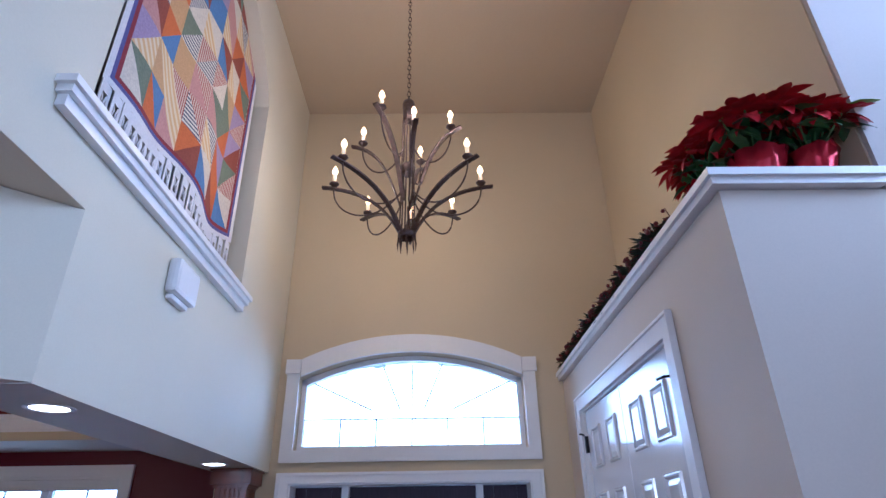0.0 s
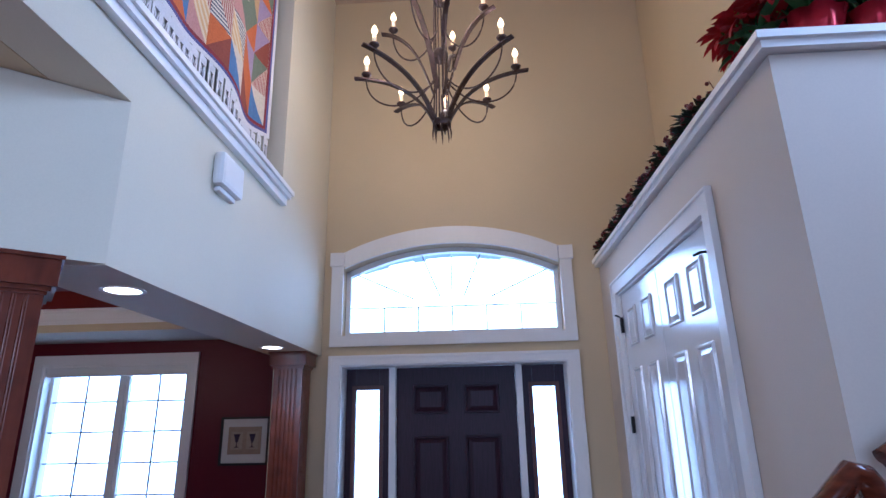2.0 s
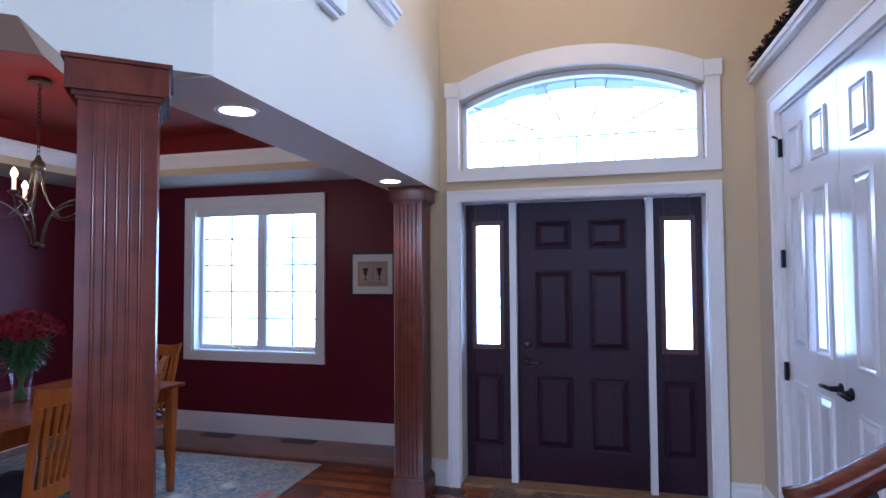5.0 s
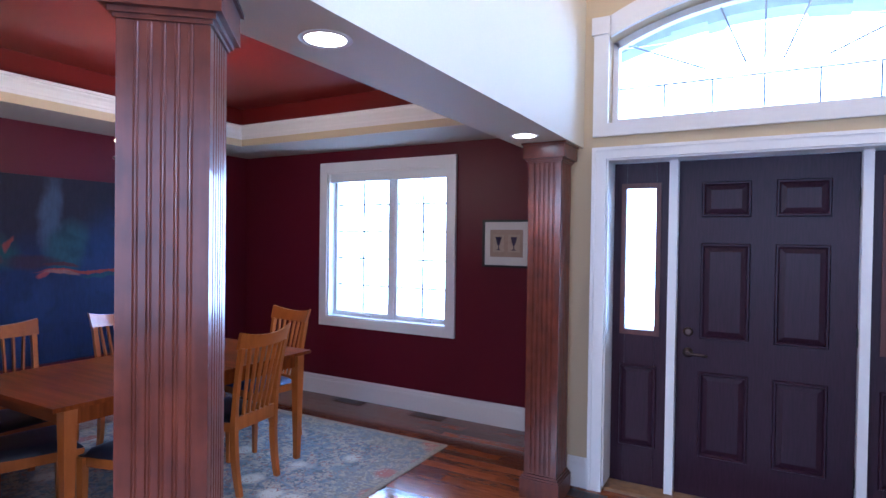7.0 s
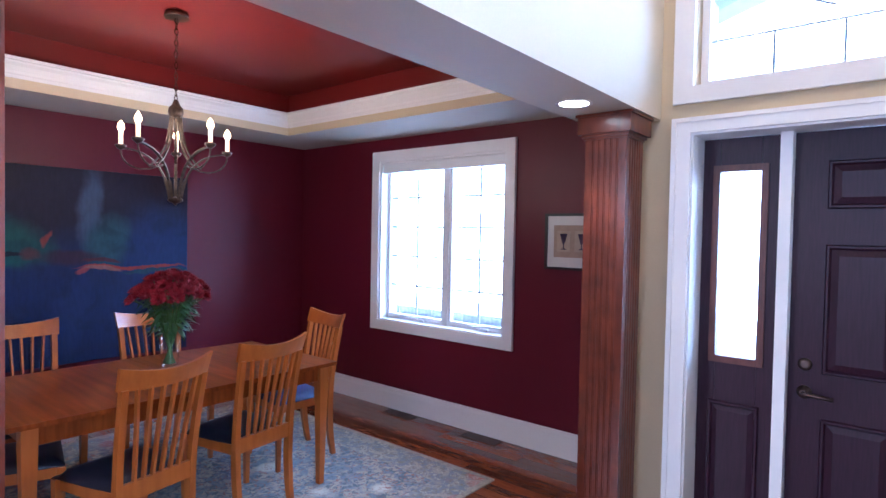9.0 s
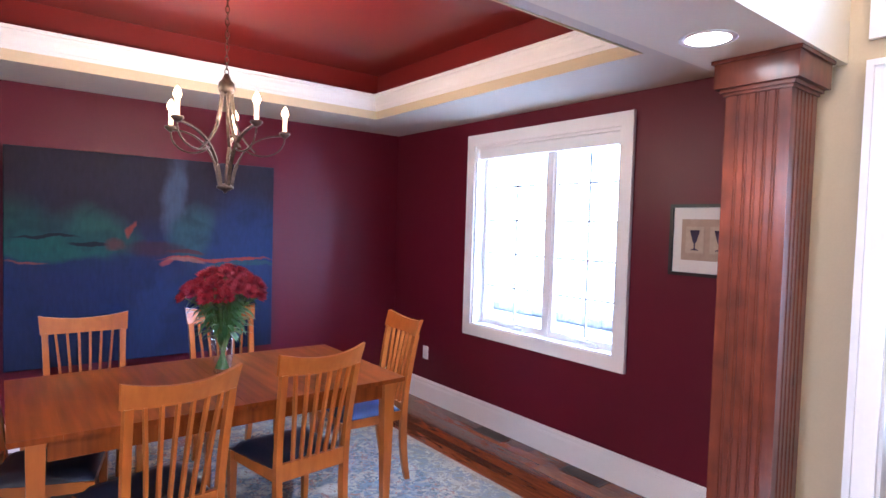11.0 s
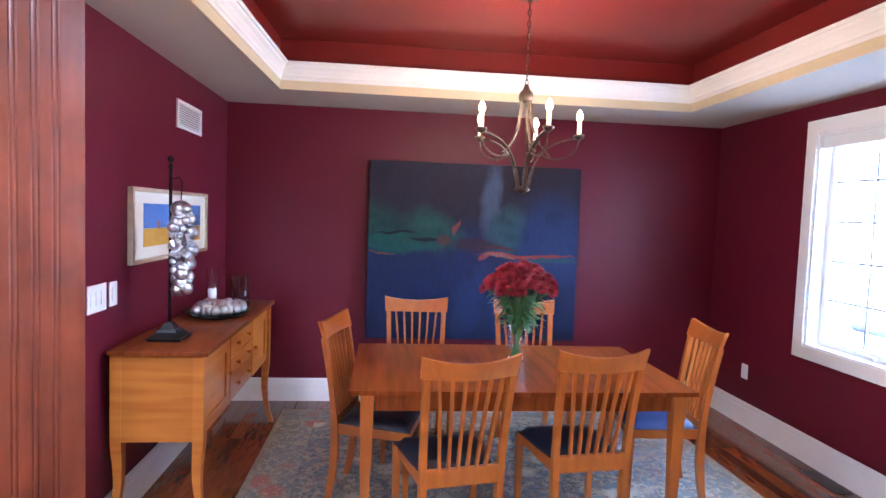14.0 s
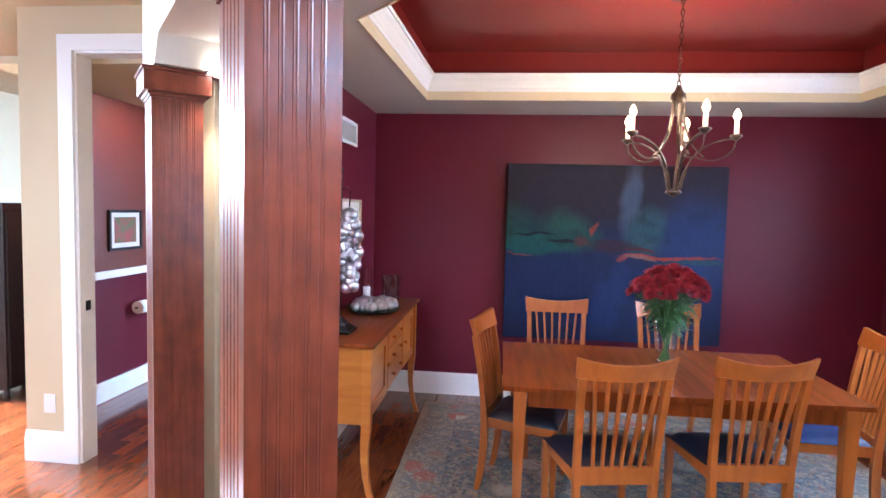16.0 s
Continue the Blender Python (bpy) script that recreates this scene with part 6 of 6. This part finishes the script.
# ---- powder room and hall things ----
pc = thing("framed_photo", "small dark-framed garden photograph in the powder room", "picture", (-4.555, -1.10, 1.36))
pw, ph = 0.205, 0.165
bm = boxes((-pw, -pw + 0.022, 0.002, 0.022, -ph, ph), (pw - 0.022, pw, 0.002, 0.022, -ph, ph), (-pw + 0.022, pw - 0.022, 0.002, 0.022, ph - 0.022, ph), (-pw + 0.022, pw - 0.022, 0.002, 0.022, -ph, -ph + 0.022))
part("frame", bm, BLACKFRAME, pc)
part("mat", boxes((-pw + 0.022, pw - 0.022, 0.004, 0.010, -ph + 0.022, ph - 0.022)), MATBOARD, pc)
part("photo", boxes((-0.135, 0.135, 0.0102, 0.012, -0.105, 0.105)), material("garden_photo", (0.10, 0.12, 0.04), 0.5, color2=(0.28, 0.05, 0.05), scale=14), pc)
tp = thing("toilet_roll_holder", "dark metal holder with a white toilet roll", "toilet roll", (-4.66, -1.10, 0.70))
bm = tube(B(), [(-0.09, 0.0, 0.0), (-0.09, 0.07, 0.0), (0.08, 0.075, 0.0)], 0.008)
lathe(bm, [(0.025, -0.025), (0.025, 0.025)], -0.09, 0.012, 12)
part("arm", bm, BLACK, tp)
bm = lathe(B(), [(0.052, -0.055), (0.054, -0.05), (0.054, 0.05), (0.052, 0.055)], segs=24)
bmesh.ops.rotate(bm, verts=bm.verts, matrix=Matrix.Rotation(radians(90), 3, "Y"))
bmesh.ops.translate(bm, verts=bm.verts, vec=(0.0, 0.075, 0.0))
part("paper_roll", bm, PAPER, tp)
area("powder_ceiling_light", (-4.45, -0.75, 2.42), (-4.5, -1.0, 0.0), 0.35, 0.15, 26, (1.0, 0.58, 0.30))
cb = thing("dark_cabinet", "tall dark wooden cabinet standing in the kitchen", "cabinet", (-4.45, -2.02, 0))
bm = B()
cube(bm, -0.35, 0.35, -0.25, 0.25, 0.10, 1.52, 0.006)
part("body", bm, BLACKFRAME, cb)
part("cornice", boxes((-0.37, 0.37, -0.27, 0.27, 1.52, 1.56)), BLACKFRAME, cb)
for sx in (-1, 1):
    for sy in (-1, 1):
        part("foot", lathe(B(), [(0.02, 0.0), (0.028, 0.04), (0.018, 0.10)], sx * 0.31, sy * 0.21, 10), BLACKFRAME, cb)
    part("cabinet_door", boxes((min(sx * 0.01, sx * 0.33), max(sx * 0.01, sx * 0.33), 0.2505, 0.266, 0.14, 1.48)), BLACKFRAME, cb)

# ---- hardwood floor, plank by plank ----
rnd = random.Random(3)
PW = 0.083
shapes = {}


def plank_mesh(length):
    """One bevelled plank, laid along x; alike lengths share a mesh."""
    key = round(length, 2)
    if key not in shapes:
        bm = B()
        b = 0.0016
        lo = [bm.verts.new((x, y, -0.02)) for x, y in ((0, 0), (key, 0), (key, PW), (0, PW))]
        mid_ = [bm.verts.new((x, y, -b)) for x, y in ((0.0004, 0.0004), (key - 0.0004, 0.0004), (key - 0.0004, PW - 0.0004), (0.0004, PW - 0.0004))]
        hi = [bm.verts.new((x, y, 0)) for x, y in ((b, b), (key - b, b), (key - b, PW - b), (b, PW - b))]
        for a, c in ((lo, mid_), (mid_, hi)):
            for k in range(4):
                bm.faces.new((a[k], a[(k + 1) % 4], c[(k + 1) % 4], c[k]))
        bm.faces.new(hi)
        shapes[key] = mesh_of("plank", bm, PLANK)
    return shapes[key]


def lay_floor(owner, x0, x1, y0, y1):
    rows = int(round((y1 - y0) / PW))
    for r in range(rows):
        x = x0
        y = y0 + r * PW
        first = True
        while x < x1 - 0.02:
            ln = rnd.choice((0.5, 0.7, 0.9, 1.1)) if not first else rnd.choice((0.3, 0.6, 0.8, 1.0))
            first = False
            ln = round(min(ln, x1 - x), 2)
            if ln < 0.05:
                break
            ob = new("plank", plank_mesh(ln))
            ob.location = (x, y, 0)
            ob.parent = owner
            x += ln


hard = bpy.data.objects["floor"]
lay_floor(hard, DX, -1.0, 4.36, 5.02)
lay_floor(hard, -2.15, 1.04, 3.28, 4.358)
lay_floor(hard, DX, -2.15, 0.93, 1.51)
lay_floor(hard, -5.5, -2.0, -1.05, 0.94 - 0.02)


def lay_rest(name, x0, x1, y0, y1):
    verts, faces = [], []
    r = 0
    y = y0
    while y < y1 - 0.02:
        x = x0 - rnd.uniform(0, 0.6)
        while x < x1:
            ln = rnd.uniform(0.5, 1.2)
            a, b = max(x, x0) + 0.001, min(x + ln, x1) - 0.001
            if b - a > 0.03:
                n = len(verts)
                y2 = min(y + PW, y1)
                for px, py, pz in ((a - 0.0009, y + 0.0002, -0.004), (b + 0.0009, y + 0.0002, -0.004), (b + 0.0009, y2 - 0.0002, -0.004), (a - 0.0009, y2 - 0.0002, -0.004), (a, y + 0.0012, 0), (b, y + 0.0012, 0), (b, y2 - 0.0012, 0), (a, y2 - 0.0012, 0)):
                    verts.append((px, py, pz))
                faces += [(n + 4, n + 5, n + 6, n + 7), (n, n + 1, n + 5, n + 4), (n + 1, n + 2, n + 6, n + 5), (n + 2, n + 3, n + 7, n + 6), (n + 3, n, n + 4, n + 7)]
            x += ln
        y += PW
    me = bpy.data.meshes.new(name)
    me.from_pydata(verts, [], faces)
    me.materials.append(PLANK_REST)
    ob = new(name, me)
    ob.parent = hard
    return tagged(ob, "joined cherry floor planks beyond the nearest", kind="stuff")


PLANK_REST = PLANK.copy()
PLANK_REST.name = "brazilian_cherry_floor_rest"
t = PLANK_REST.node_tree
oi = next(n for n in t.nodes if n.bl_idname == "ShaderNodeObjectInfo")
geo = t.nodes.new("ShaderNodeNewGeometry")
for link in list(oi.outputs["Random"].links):
    t.links.new(geo.outputs["Random Per Island"], link.to_socket)
lay_rest("planks_dining", DX, -2.15, 1.52, 4.358)
lay_rest("planks_foyer", -2.15, 3.1, 0.94, 3.278)
lay_rest("planks_south", -1.99, 3.1, -3.2, 0.938)
lay_rest("planks_hall", -8.4, -2.0, -3.2, -1.06)
lay_rest("planks_hall_far", -8.4, -5.5, -1.05, 0.56)

# ---- outdoors ----
struct("ground", boxes((-60, 60, 5.3, 90, -0.35, -0.30)), SNOW, "pale open ground outside the windows", "ground")
struct("backdrop_sky", boxes((-22, 14, 14.0, 14.1, -0.3, 14)), SKYGLOW, "bright overcast sky outside the windows", "backdrop")
# porch beam with a shallow arch, seen through the arched window
bm = arch_over(B(), -1.5, 1.35, 3.10, 3.39, 4.3, 5.85, 6.1)
cube(bm, -1.75, -1.5, 5.85, 6.1, -0.3, 4.3)
cube(bm, 1.35, 1.6, 5.85, 6.1, -0.3, 4.3)
struct("porch_beam", bm, FASCIA, "painted porch beam with a shallow arch", "porch")
# stone garden wall
gw = thing("garden_wall", "low dry-stacked tan stone garden wall", "garden wall", (-10.0, 11.0, -0.3))
rnd = random.Random(17)
stone_meshes = []
for k in range(6):
    bm = B()
    w, h = rnd.uniform(0.30, 0.55), 0.20
    cube(bm, 0, w, 0, 0.35, 0, h, 0.03)
    for v in bm.verts:
        v.co += Vector((rnd.uniform(-0.012, 0.012), rnd.uniform(-0.03, 0.03), rnd.uniform(-0.012, 0.012)))
    stone_meshes.append((mesh_of("stone", bm, STONE), w))
for row in range(1):
    x = rnd.uniform(-0.2, 0)
    while x < 5.8:
        me, w = rnd.choice(stone_meshes)
        ob = new("stone", me)
        ob.parent = gw
        ob.location = (x, rnd.uniform(-0.03, 0.03) + row * 0.03, row * 0.203)
        x += w + 0.012
